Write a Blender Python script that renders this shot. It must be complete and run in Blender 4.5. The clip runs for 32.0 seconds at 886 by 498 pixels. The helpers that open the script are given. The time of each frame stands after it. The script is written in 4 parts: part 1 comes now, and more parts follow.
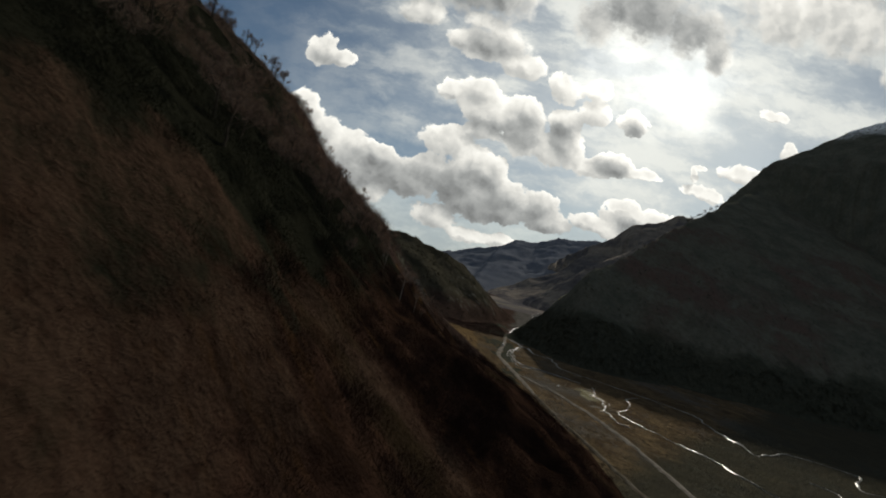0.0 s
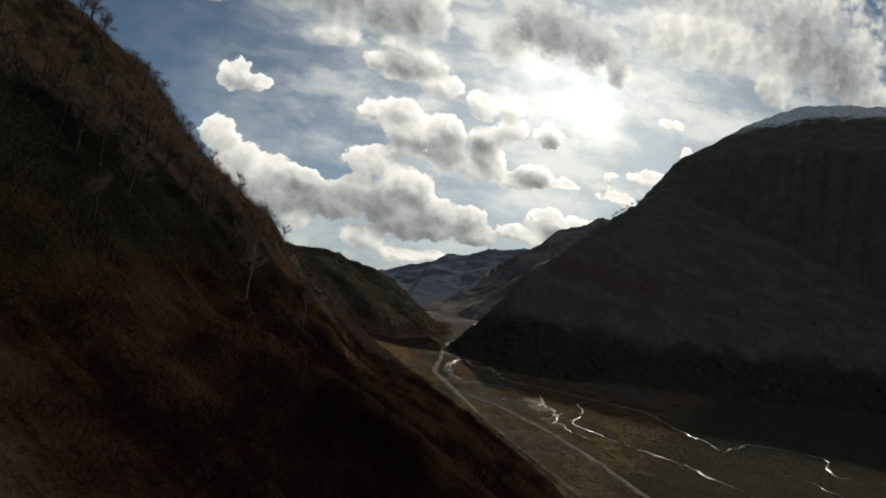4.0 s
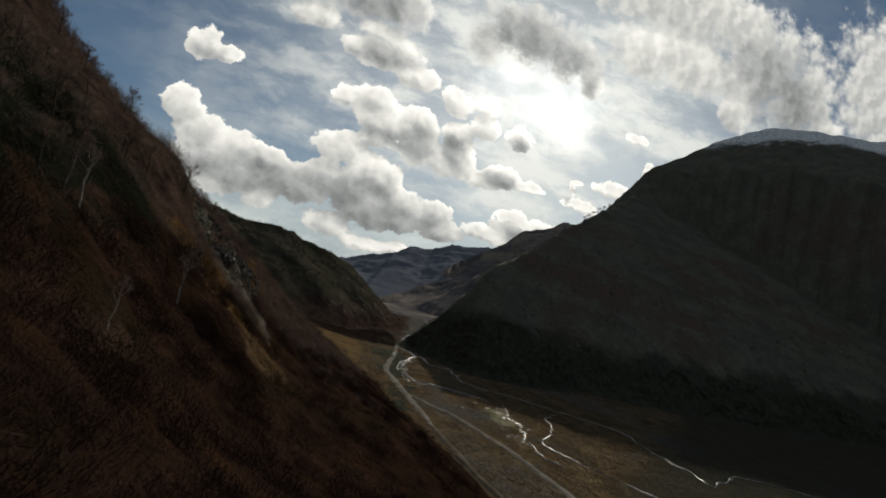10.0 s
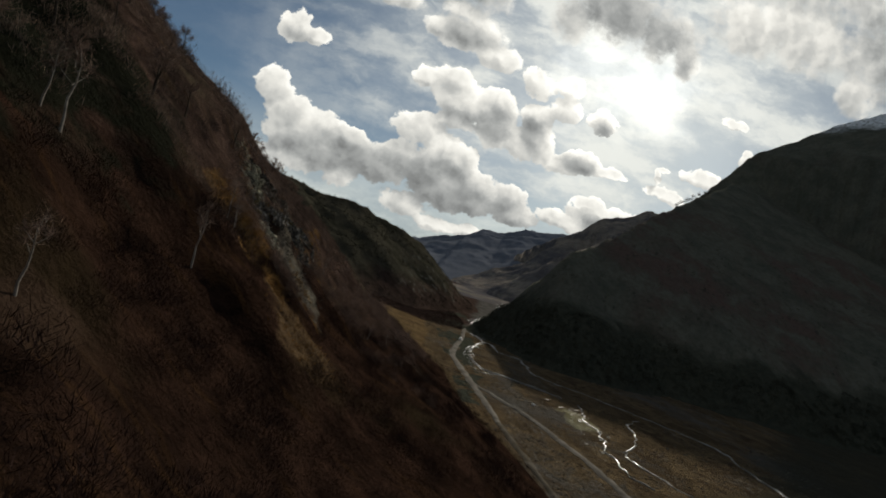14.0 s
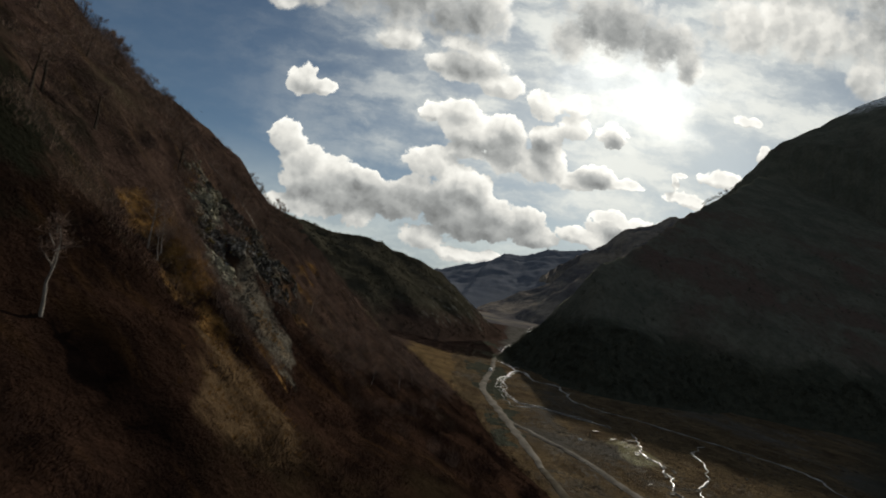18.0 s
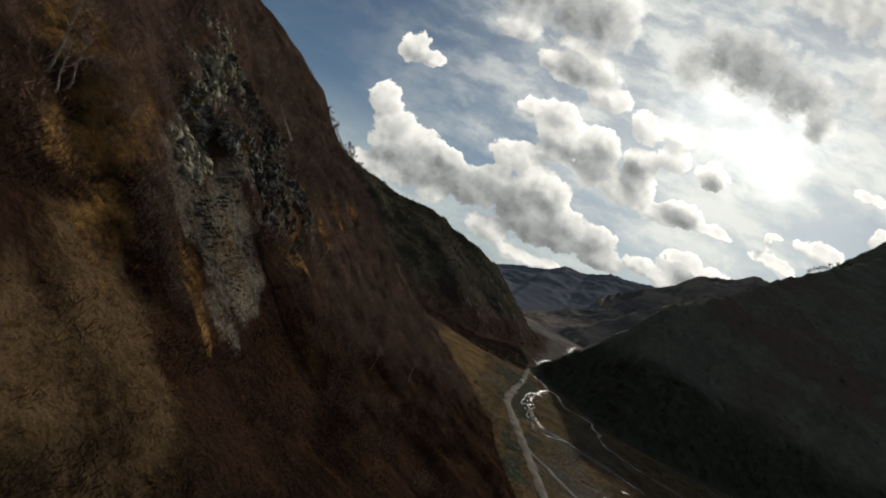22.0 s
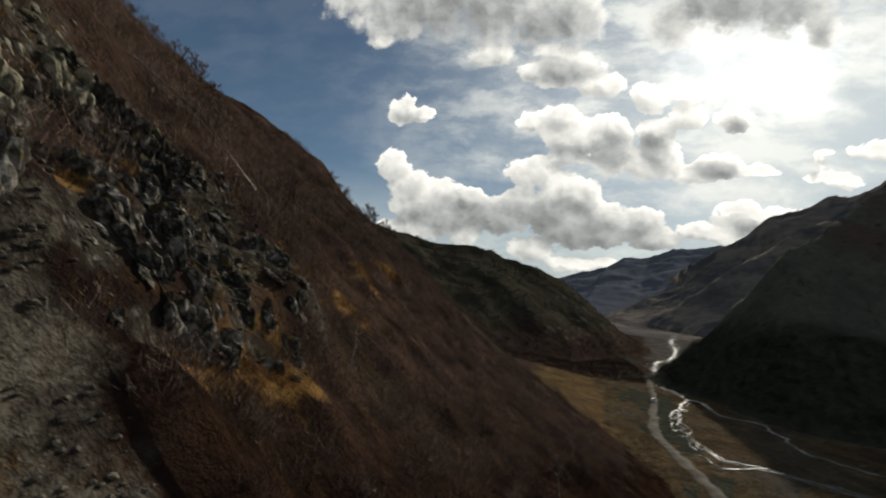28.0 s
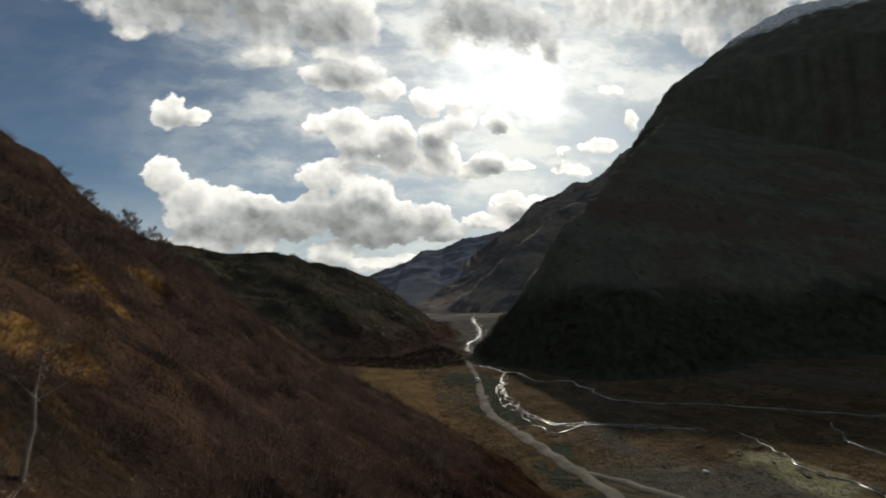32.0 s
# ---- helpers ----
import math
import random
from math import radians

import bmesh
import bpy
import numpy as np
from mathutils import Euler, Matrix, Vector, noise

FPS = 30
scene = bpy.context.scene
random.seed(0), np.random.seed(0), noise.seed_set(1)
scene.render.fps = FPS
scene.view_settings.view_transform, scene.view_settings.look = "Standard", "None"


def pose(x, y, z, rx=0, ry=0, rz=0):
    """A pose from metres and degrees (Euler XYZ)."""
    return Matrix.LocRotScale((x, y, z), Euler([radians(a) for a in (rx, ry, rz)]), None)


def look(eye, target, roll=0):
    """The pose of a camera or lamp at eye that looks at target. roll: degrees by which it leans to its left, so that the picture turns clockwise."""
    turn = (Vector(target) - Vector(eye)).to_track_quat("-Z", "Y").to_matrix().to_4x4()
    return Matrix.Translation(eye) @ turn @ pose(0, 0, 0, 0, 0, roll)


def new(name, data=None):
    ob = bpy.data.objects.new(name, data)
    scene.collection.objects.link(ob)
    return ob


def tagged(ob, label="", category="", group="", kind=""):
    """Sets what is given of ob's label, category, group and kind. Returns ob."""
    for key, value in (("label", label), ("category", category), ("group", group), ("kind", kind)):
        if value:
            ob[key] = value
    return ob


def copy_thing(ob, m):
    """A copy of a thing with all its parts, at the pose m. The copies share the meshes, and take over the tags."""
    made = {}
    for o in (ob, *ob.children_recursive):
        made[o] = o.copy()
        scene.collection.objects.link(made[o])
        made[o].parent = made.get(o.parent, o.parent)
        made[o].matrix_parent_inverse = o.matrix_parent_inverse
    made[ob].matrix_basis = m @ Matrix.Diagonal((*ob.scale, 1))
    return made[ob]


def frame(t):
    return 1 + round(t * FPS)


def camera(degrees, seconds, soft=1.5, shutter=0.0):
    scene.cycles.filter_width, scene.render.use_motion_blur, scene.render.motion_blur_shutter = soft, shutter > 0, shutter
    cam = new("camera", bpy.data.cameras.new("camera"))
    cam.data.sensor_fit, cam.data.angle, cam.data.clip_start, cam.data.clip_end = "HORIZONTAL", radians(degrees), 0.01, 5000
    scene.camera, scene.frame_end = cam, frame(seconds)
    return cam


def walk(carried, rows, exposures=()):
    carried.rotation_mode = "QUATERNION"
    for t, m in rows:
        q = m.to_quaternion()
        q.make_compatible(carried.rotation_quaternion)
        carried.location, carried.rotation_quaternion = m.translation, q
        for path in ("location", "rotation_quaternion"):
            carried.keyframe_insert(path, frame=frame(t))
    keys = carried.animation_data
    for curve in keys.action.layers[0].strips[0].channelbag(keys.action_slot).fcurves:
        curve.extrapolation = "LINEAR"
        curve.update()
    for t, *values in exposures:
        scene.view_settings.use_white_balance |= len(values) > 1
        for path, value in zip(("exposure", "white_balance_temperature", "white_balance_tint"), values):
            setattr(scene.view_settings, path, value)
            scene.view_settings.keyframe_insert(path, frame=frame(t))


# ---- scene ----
cam = camera(85.4, 32.0, soft=1.8, shutter=0.5)
PATH = [
    (0.0, pose(-0.00, 0.00, 43.29, 92.55, -13.06, 0.26)),
    (0.5, pose(1.17, 4.11, 42.58, 92.41, -9.42, -0.30)),
    (1.0, pose(2.36, 8.28, 41.84, 94.41, -7.26, -1.24)),
    (1.5, pose(3.45, 12.69, 41.21, 95.12, -5.34, -2.64)),
    (2.0, pose(4.36, 17.30, 40.72, 95.34, -5.95, -6.38)),
    (2.5, pose(5.27, 21.66, 40.32, 95.67, -4.81, -8.60)),
    (3.0, pose(6.24, 25.44, 39.92, 94.91, -7.63, -6.50)),
    (3.5, pose(7.05, 28.74, 39.48, 96.12, -7.84, -6.93)),
    (5.5, pose(8.87, 40.75, 38.14, 95.23, -7.77, -9.41)),
    (6.0, pose(9.29, 43.49, 38.04, 94.55, -7.45, -9.02)),
    (6.5, pose(9.68, 46.09, 38.00, 93.55, -3.60, -9.02)),
    (7.0, pose(10.07, 48.67, 37.97, 92.46, -2.45, -8.21)),
    (7.5, pose(10.24, 51.35, 37.80, 93.38, -3.25, -9.07)),
    (8.0, pose(10.22, 54.10, 37.53, 95.22, -6.80, -12.29)),
    (8.5, pose(10.37, 56.67, 37.42, 96.25, -8.65, -15.15)),
    (9.0, pose(10.91, 58.87, 37.41, 96.02, -9.64, -13.74)),
    (9.5, pose(11.71, 60.90, 37.44, 95.93, -11.37, -11.27)),
    (10.0, pose(12.19, 63.12, 37.55, 96.31, -12.13, -12.50)),
    (10.5, pose(12.56, 65.50, 37.75, 96.32, -14.22, -13.30)),
    (11.0, pose(13.03, 67.82, 37.83, 95.67, -16.48, -12.15)),
    (11.5, pose(13.51, 69.96, 37.78, 94.81, -17.92, -9.24)),
    (12.0, pose(13.87, 72.03, 37.68, 94.82, -16.03, -7.68)),
    (12.5, pose(13.99, 74.11, 37.73, 93.86, -12.21, -7.82)),
    (13.0, pose(13.85, 75.88, 37.52, 92.81, -12.17, -6.37)),
    (13.5, pose(13.92, 77.59, 37.26, 92.72, -14.71, -6.02)),
    (14.0, pose(14.17, 79.21, 37.06, 92.24, -15.57, -3.91)),
    (14.5, pose(14.44, 80.80, 37.15, 92.67, -12.74, -3.06)),
    (16.5, pose(17.80, 88.04, 37.17, 93.24, -10.91, 1.17)),
    (17.0, pose(18.24, 90.39, 36.96, 94.20, -9.58, 1.11)),
    (17.5, pose(18.37, 93.04, 36.61, 94.66, -7.89, -1.12)),
    (18.0, pose(18.24, 95.75, 36.30, 95.19, -9.66, -0.80)),
    (18.5, pose(17.93, 98.39, 35.99, 95.72, -7.93, -4.30)),
    (19.0, pose(17.74, 101.05, 35.79, 94.79, -7.09, -6.33)),
    (19.5, pose(17.92, 103.83, 35.58, 95.37, -13.73, -5.84)),
    (20.0, pose(18.27, 106.66, 35.41, 95.59, -18.03, -6.62)),
    (20.5, pose(18.74, 109.49, 35.28, 95.74, -19.70, -3.00)),
    (21.0, pose(19.04, 112.18, 35.26, 96.52, -22.71, 3.22)),
    (21.5, pose(19.13, 114.56, 35.31, 94.30, -26.05, 5.69)),
    (22.0, pose(19.02, 116.71, 35.45, 91.74, -25.45, 5.78)),
    (22.5, pose(18.82, 118.82, 35.47, 92.41, -17.24, 5.70)),
    (23.0, pose(18.50, 120.94, 35.43, 91.89, -19.39, 13.73)),
    (23.5, pose(18.08, 122.95, 35.35, 93.25, -16.84, 13.60)),
    (24.0, pose(17.45, 125.06, 35.14, 93.22, -15.17, 13.45)),
    (24.5, pose(16.48, 127.54, 35.00, 92.82, -14.11, 16.20)),
    (26.5, pose(11.96, 140.89, 34.99, 87.23, -6.08, 15.26)),
    (27.0, pose(11.44, 143.63, 34.77, 90.54, -11.55, 8.64)),
    (27.5, pose(11.38, 145.28, 34.46, 95.36, -7.75, 3.39)),
    (28.0, pose(11.58, 146.07, 34.28, 95.18, -5.78, 12.69)),
    (28.5, pose(11.73, 147.27, 34.16, 95.96, -2.04, 13.91)),
    (29.0, pose(11.66, 149.33, 33.94, 97.17, 1.21, 8.30)),
    (29.5, pose(11.30, 151.51, 33.89, 96.32, -2.80, 8.84)),
    (30.0, pose(10.66, 153.99, 33.89, 94.40, -1.20, 4.11)),
    (30.5, pose(10.16, 156.09, 33.65, 95.85, 1.82, 2.15)),
    (31.0, pose(9.62, 158.14, 33.41, 96.72, 3.88, -0.17)),
    (31.5, pose(8.78, 160.31, 33.25, 96.06, 1.49, -5.05)),
    (32.0, pose(7.94, 162.59, 33.00, 96.07, 2.92, -9.90)),
]
walk(cam, PATH, exposures=[(0.0, 0.0, 6700, 8), (24.0, 0.05, 6700, 8), (26.5, 0.24, 6700, 8), (28.5, 0.14, 6700, 8), (32.0, 0.14, 6700, 8)])

# ---- world and sun ----
SUN_AZ, SUN_EL = radians(21.5), radians(24.5)
SUN_DIR = Vector((math.sin(SUN_AZ) * math.cos(SUN_EL), math.cos(SUN_AZ) * math.cos(SUN_EL), math.sin(SUN_EL)))


class Nodes:
    """Small helper for node trees."""

    def __init__(self, tree):
        self.tree = tree
        tree.nodes.clear()

    def add(self, kind, ins=(), **props):
        n = self.tree.nodes.new(kind)
        for k, v in props.items():
            setattr(n, k, v)
        for key, v in (ins.items() if isinstance(ins, dict) else enumerate(ins)):
            if v is None:
                continue
            if isinstance(v, bpy.types.NodeSocket):
                self.tree.links.new(v, n.inputs[key])
            else:
                n.inputs[key].default_value = v
        return n

    def math(self, op, a, b=None, c=None, clamp=False):
        return self.add("ShaderNodeMath", (a, b, c), operation=op, use_clamp=clamp).outputs[0]

    def vec(self, op, a, b=None, c=None, out=0):
        return self.add("ShaderNodeVectorMath", (a, b, c), operation=op).outputs[out]

    def ramp(self, x, lo, hi, a=0.0, b=1.0):
        return self.add("ShaderNodeMapRange", (x, lo, hi, a, b), interpolation_type="SMOOTHSTEP").outputs[0]

    def mix(self, f, a, b, blend="MIX"):
        n = self.add("ShaderNodeMix", {"Factor": f}, data_type="RGBA", blend_type=blend)
        for key, v in ((6, a), (7, b)):
            if isinstance(v, bpy.types.NodeSocket):
                self.tree.links.new(v, n.inputs[key])
            else:
                n.inputs[key].default_value = (*v, 1.0) if len(v) == 3 else v
        return n.outputs[2]

    def noise(self, vector, scale, detail=4.0, rough=0.55, out=0, kind="FBM", **more):
        return self.add("ShaderNodeTexNoise", {"Vector": vector, "Scale": scale, "Detail": detail, "Roughness": rough, **more}, noise_type=kind).outputs[out]


# Clouds: centre and half sizes, as slopes from the view's axis (x over y, z over y).
CLOUD_LOW = [
    (-0.365, 0.275, .042, .033), (-0.325, 0.233, .054, .035), (-0.258, 0.220, .048, .033), (-0.185, 0.208, .049, .025), (-0.305, 0.181, .061, .032),
    (-0.230, 0.165, .074, .037), (-0.056, 0.267, .058, .035), (-0.002, 0.238, .049, .036), (0.045, 0.223, .042, .036), (0.088, 0.187, .052, .036),
    (-0.037, 0.191, .105, .051), (0.044, 0.161, .103, .045), (0.157, 0.171, .049, .033), (0.184, 0.146, .046, .023), (-0.134, 0.177, .084, .039),
    (-0.052, 0.106, .054, .026), (-0.184, 0.130, .039, .027), (-0.302, 0.137, .076, .030), (0.040, 0.083, .068, .016), (0.103, 0.091, .031, .014),
]
CLOUD_MIDDLE = [
    (-0.064, 0.378, .034, .020), (-0.018, 0.390, .048, .028), (0.017, 0.351, .062, .042), (0.086, 0.364, .051, .032), (0.101, 0.317, .046, .044),
    (0.015, 0.304, .043, .020), (0.177, 0.361, .039, .032), (0.190, 0.316, .049, .043), (0.231, 0.392, .038, .029), (0.157, 0.294, .034, .027),
    (0.257, 0.278, .044, .021), (0.301, 0.297, .041, .028), (0.318, 0.387, .033, .029), (0.360, 0.288, .032, .014), (0.162, 0.432, .039, .032),
    (0.232, 0.441, .027, .022), (-0.010, 0.494, .080, .041), (-0.078, 0.490, .035, .023), (0.067, 0.458, .048, .028), (-0.034, 0.536, .045, .024),
    (-0.356, 0.396, .036, .032), (-0.316, 0.393, .028, .018),
]
CLOUD_HIGH = [
    (-0.300, 0.672, .237, .081), (-0.140, 0.620, .164, .065), (-0.410, 0.618, .091, .053), (-0.005, 0.620, .069, .074), (-0.170, 0.530, .049, .029),
    (-0.430, 0.566, .036, .017), (-0.525, 0.690, .052, .058), (-0.220, 0.800, .385, .085), (0.290, 0.637, .122, .068), (0.396, 0.618, .081, .056),
    (0.459, 0.570, .030, .036), (0.200, 0.590, .052, .046),
]
CLOUD_EAST = [
    (0.600, 0.475, .025, .014), (0.652, 0.400, .018, .026), (0.558, 0.338, .047, .021), (0.490, 0.278, .051, .016), (0.384, 0.192, .093, .025),
    (0.290, 0.166, .064, .018), (0.330, 0.214, .038, .014), (0.462, 0.312, .009, .020), (0.474, 0.330, .012, .007), (0.916, 0.737, .137, .120),
    (0.851, 0.622, .041, .064), (1.056, 0.708, .100, .113), (0.703, 0.705, .123, .072), (0.585, 0.693, .089, .063), (1.143, 0.650, .068, .038),
    (0.570, 0.850, .523, .083), (1.35, 0.80, .20, .22),
]
# Grey bodies of the thicker clouds.
CLOUD_DARK = [
    (-0.038, 0.168, .150, .042), (0.084, 0.146, .115, .034), (-0.152, 0.172, .085, .034), (-0.245, 0.160, .080, .026), (0.101, 0.323, .034, .029),
    (0.033, 0.310, .047, .014), (0.175, 0.330, .027, .029), (0.289, 0.286, .037, .014), (0.323, 0.376, .018, .017), (-0.255, 0.635, .157, .049),
    (-0.050, 0.598, .062, .040), (0.382, 0.174, .052, .011), (-0.010, 0.486, .049, .018), (-0.350, 0.388, .021, .013), (0.290, 0.640, .120, .060),
    (0.404, 0.610, .070, .046), (0.455, 0.570, .026, .026), (1.01, 0.705, .085, .086), (0.934, 0.766, .081, .043),
]


def build_world():
    world = bpy.data.worlds.new("sky")
    scene.world = world
    world.use_nodes = True
    n = Nodes(world.node_tree)
    way = n.add("ShaderNodeTexCoord").outputs["Generated"]
    sky = n.add("ShaderNodeTexSky", sky_type="NISHITA", sun_disc=False, sun_elevation=SUN_EL, sun_rotation=SUN_AZ, altitude=1200.0, air_density=1.0, dust_density=1.2).outputs[0]
    base = n.vec("SCALE", sky)
    base.node.inputs["Scale"].default_value = SKY_GAIN
    base = n.vec("MULTIPLY", base, (0.64, 0.77, 0.84))
    part = n.add("ShaderNodeSeparateXYZ", (way,)).outputs
    ahead = n.math("MAXIMUM", part[1], 0.04)
    flat = n.add("ShaderNodeCombineXYZ", (n.math("DIVIDE", part[0], ahead), n.math("DIVIDE", part[2], ahead), 0.0)).outputs[0]
    height = n.add("ShaderNodeSeparateXYZ", (flat,)).outputs[1]
    half = (0.5, 0.5, 0.5)
    p = n.vec("MULTIPLY_ADD", n.vec("SUBTRACT", n.noise(flat, 14.0, 3.0, 0.5, out=1), half), (0.040, 0.030, 0.0), flat)
    p = n.vec("MULTIPLY_ADD", n.vec("SUBTRACT", n.noise(flat, 70.0, 4.0, 0.55, out=1), half), (0.016, 0.014, 0.0), p)
    sun_uv = (0.365, 0.510, 0.0)
    to_sun = n.vec("SUBTRACT", sun_uv, flat)
    near = n.vec("LENGTH", n.vec("MULTIPLY", n.vec("SUBTRACT", sun_uv, n.vec("MULTIPLY_ADD", n.vec("SUBTRACT", n.noise(flat, 7.0, 6.0, 0.62, out=1), half), (0.34, 0.26, 0.0), flat)), (0.9, 1.15, 0.0)), out=1)
    step = n.vec("SCALE", n.vec("NORMALIZE", n.vec("ADD", n.vec("NORMALIZE", to_sun), (0.0, 0.9, 0.0))))
    step.node.inputs["Scale"].default_value = 0.014

    def field(where, blobs):
        best = None
        for u, v, a, b in blobs:
            d = n.vec("MULTIPLY_ADD", where, (1 / a, 1 / b, 0), (-u / a, -v / b, 0))
            d2 = n.vec("DOT_PRODUCT", d, d, out=1)
            best = d2 if best is None else n.add("ShaderNodeMath", (best, d2, 0.5), operation="SMOOTH_MIN").outputs[0]
        return n.math("MINIMUM", best, 4.0)

    def puffs(where):
        """Rounded billows, large on small."""
        big = n.add("ShaderNodeTexVoronoi", {"Vector": where, "Scale": 17.0, "Detail": 3.2, "Roughness": 0.52, "Lacunarity": 2.2, "Smoothness": 0.35}, feature="SMOOTH_F1", voronoi_dimensions="2D", normalize=True).outputs[0]
        return n.math("MULTIPLY_ADD", big, -1.0, 1.0)

    def domes(where):
        return n.add("ShaderNodeTexVoronoi", {"Vector": where, "Scale": 17.0, "Detail": 1.3, "Roughness": 0.45, "Lacunarity": 2.2, "Smoothness": 0.6}, feature="SMOOTH_F1", voronoi_dimensions="2D", normalize=True).outputs[0]

    curl = n.vec("MULTIPLY_ADD", n.vec("SUBTRACT", n.noise(flat, 34.0, 5.0, 0.6, out=1), half), (0.030, 0.030, 0.0), flat)
    here = puffs(curl)
    whole = field(p, CLOUD_LOW + CLOUD_MIDDLE + CLOUD_HIGH + CLOUD_EAST)
    body = n.math("ADD", n.math("SUBTRACT", 1.0, whole), n.math("MULTIPLY_ADD", here, 2.8, -1.85))
    body = n.math("ADD", body, n.math("MULTIPLY_ADD", n.noise(flat, 60.0, 5.0, 0.58), 0.8, -0.40))
    # crisp tops, frayed high cloud
    cover = n.ramp(body, n.ramp(height, 0.42, 0.60, -0.12, -0.50), n.ramp(height, 0.42, 0.60, 0.20, 0.80))
    thin = n.ramp(body, 1.1, 0.0)
    crown = n.ramp(n.math("SUBTRACT", field(n.vec("ADD", p, (0.008, 0.024, 0.0)), CLOUD_LOW + CLOUD_MIDDLE + CLOUD_HIGH + CLOUD_EAST), whole), -0.7, 1.0)
    relief = n.ramp(n.math("SUBTRACT", domes(n.vec("ADD", curl, step)), domes(curl)), -0.13, 0.17)
    belly = n.ramp(n.math("ADD", field(p, CLOUD_DARK), n.math("MULTIPLY_ADD", n.noise(p, 16.0, 5.0, 0.6), 3.6, -1.8)), 3.6, -0.6)
    soft = n.noise(p, 30.0, 5.0, 0.6)
    glow = n.math("ADD", n.math("MULTIPLY", n.ramp(near, 0.20, 0.0), 0.50), n.math("MULTIPLY", n.ramp(near, 0.62, 0.02), 0.21))
    shade = n.math("MULTIPLY_ADD", belly, -0.20, n.math("MULTIPLY_ADD", soft, 0.20, 0.265))
    shade = n.math("MULTIPLY_ADD", crown, n.math("MULTIPLY_ADD", belly, -0.12, 0.34), shade)
    shade = n.math("MULTIPLY_ADD", relief, n.math("MULTIPLY_ADD", belly, -0.08, 0.20), shade)
    shade = n.math("MULTIPLY_ADD", thin, n.math("MULTIPLY_ADD", crown, 0.14, 0.08), shade)
    shade = n.math("MULTIPLY_ADD", glow, n.math("MULTIPLY_ADD", belly, -0.70, 0.85), shade)
    cloud = n.mix(n.ramp(shade, 0.25, 0.85), (0.95, 0.985, 1.0), (1.0, 0.99, 0.95))
    cloud = n.vec("MULTIPLY", cloud, n.add("ShaderNodeCombineXYZ", (shade, shade, shade)).outputs[0])
    # thin high veil, denser toward the sun and the horizon
    wisps = n.noise(n.vec("MULTIPLY", p, (0.8, 1.9, 1.0)), 5.0, 7.0, 0.60)
    veil = n.math("MULTIPLY", n.ramp(wisps, 0.34, 0.60, 0.40, 1.0), n.ramp(near, 0.85, 0.28, 0.05, 1.0))
    low = n.ramp(n.math("MULTIPLY_ADD", wisps, 0.20, n.math("SUBTRACT", height, 0.10)), 0.30, 0.03)
    veil = n.math("MAXIMUM", veil, n.math("MULTIPLY", low, 0.88))
    hazy = n.mix(n.math("MULTIPLY", veil, 0.92), base, n.mix(n.ramp(wisps, 0.4, 0.62), (0.40, 0.45, 0.49), (0.70, 0.72, 0.70)))
    hazy = n.vec("ADD", hazy, n.vec("MULTIPLY", n.add("ShaderNodeCombineXYZ", (glow, glow, glow)).outputs[0], (1.0, 0.985, 0.93)))
    front = n.ramp(part[1], 0.05, 0.30)
    color = n.mix(n.math("MULTIPLY", cover, front), hazy, cloud)
    # broken cloud over the rest of the sky
    rest = n.ramp(n.noise(n.vec("MULTIPLY", way, (1.0, 1.0, 2.0)), 2.6, 7.0, 0.6), 0.44, 0.60)
    rest = n.math("MULTIPLY", rest, n.math("SUBTRACT", 1.0, n.ramp(part[1], 0.0, 0.35)))
    color = n.mix(rest, color, (0.27, 0.28, 0.28))
    # nothing shines from below
    color = n.vec("MULTIPLY", color, n.mix(n.ramp(part[2], -0.05, 0.02), (0.05, 0.05, 0.05), (1.0, 1.0, 1.0)))
    out = n.add("ShaderNodeBackground", (color, 1.0)).outputs[0]
    n.add("ShaderNodeOutputWorld", (out,))


SKY_GAIN = 0.052
build_world()
lamp = bpy.data.lights.new("sun", "SUN")
lamp.energy, lamp.angle, lamp.color = 2.9, radians(1.5), (1.0, 0.93, 0.82)
sun = new("sun", lamp)
sun.matrix_world = look(SUN_DIR * 1000, (0, 0, 0))
scene.view_settings.exposure = 0.0

# ---- materials ----
def material(name, build, rough=0.9):
    m = bpy.data.materials.new(name)
    m.use_nodes = True
    n = Nodes(m.node_tree)
    bsdf = n.add("ShaderNodeBsdfPrincipled", {"Roughness": rough, "Specular IOR Level": 0.0})
    n.add("ShaderNodeOutputMaterial", (bsdf.outputs[0],))
    place = n.add("ShaderNodeNewGeometry").outputs["Position"]
    build(n, bsdf, place)
    return m


def bump(n, bsdf, height, strength, distance):
    b = n.add("ShaderNodeBump", {"Strength": strength, "Distance": distance, "Height": height})
    n.tree.links.new(b.outputs[0], bsdf.inputs["Normal"])


def put(n, bsdf, key, v):
    n.tree.links.new(v, bsdf.inputs[key])


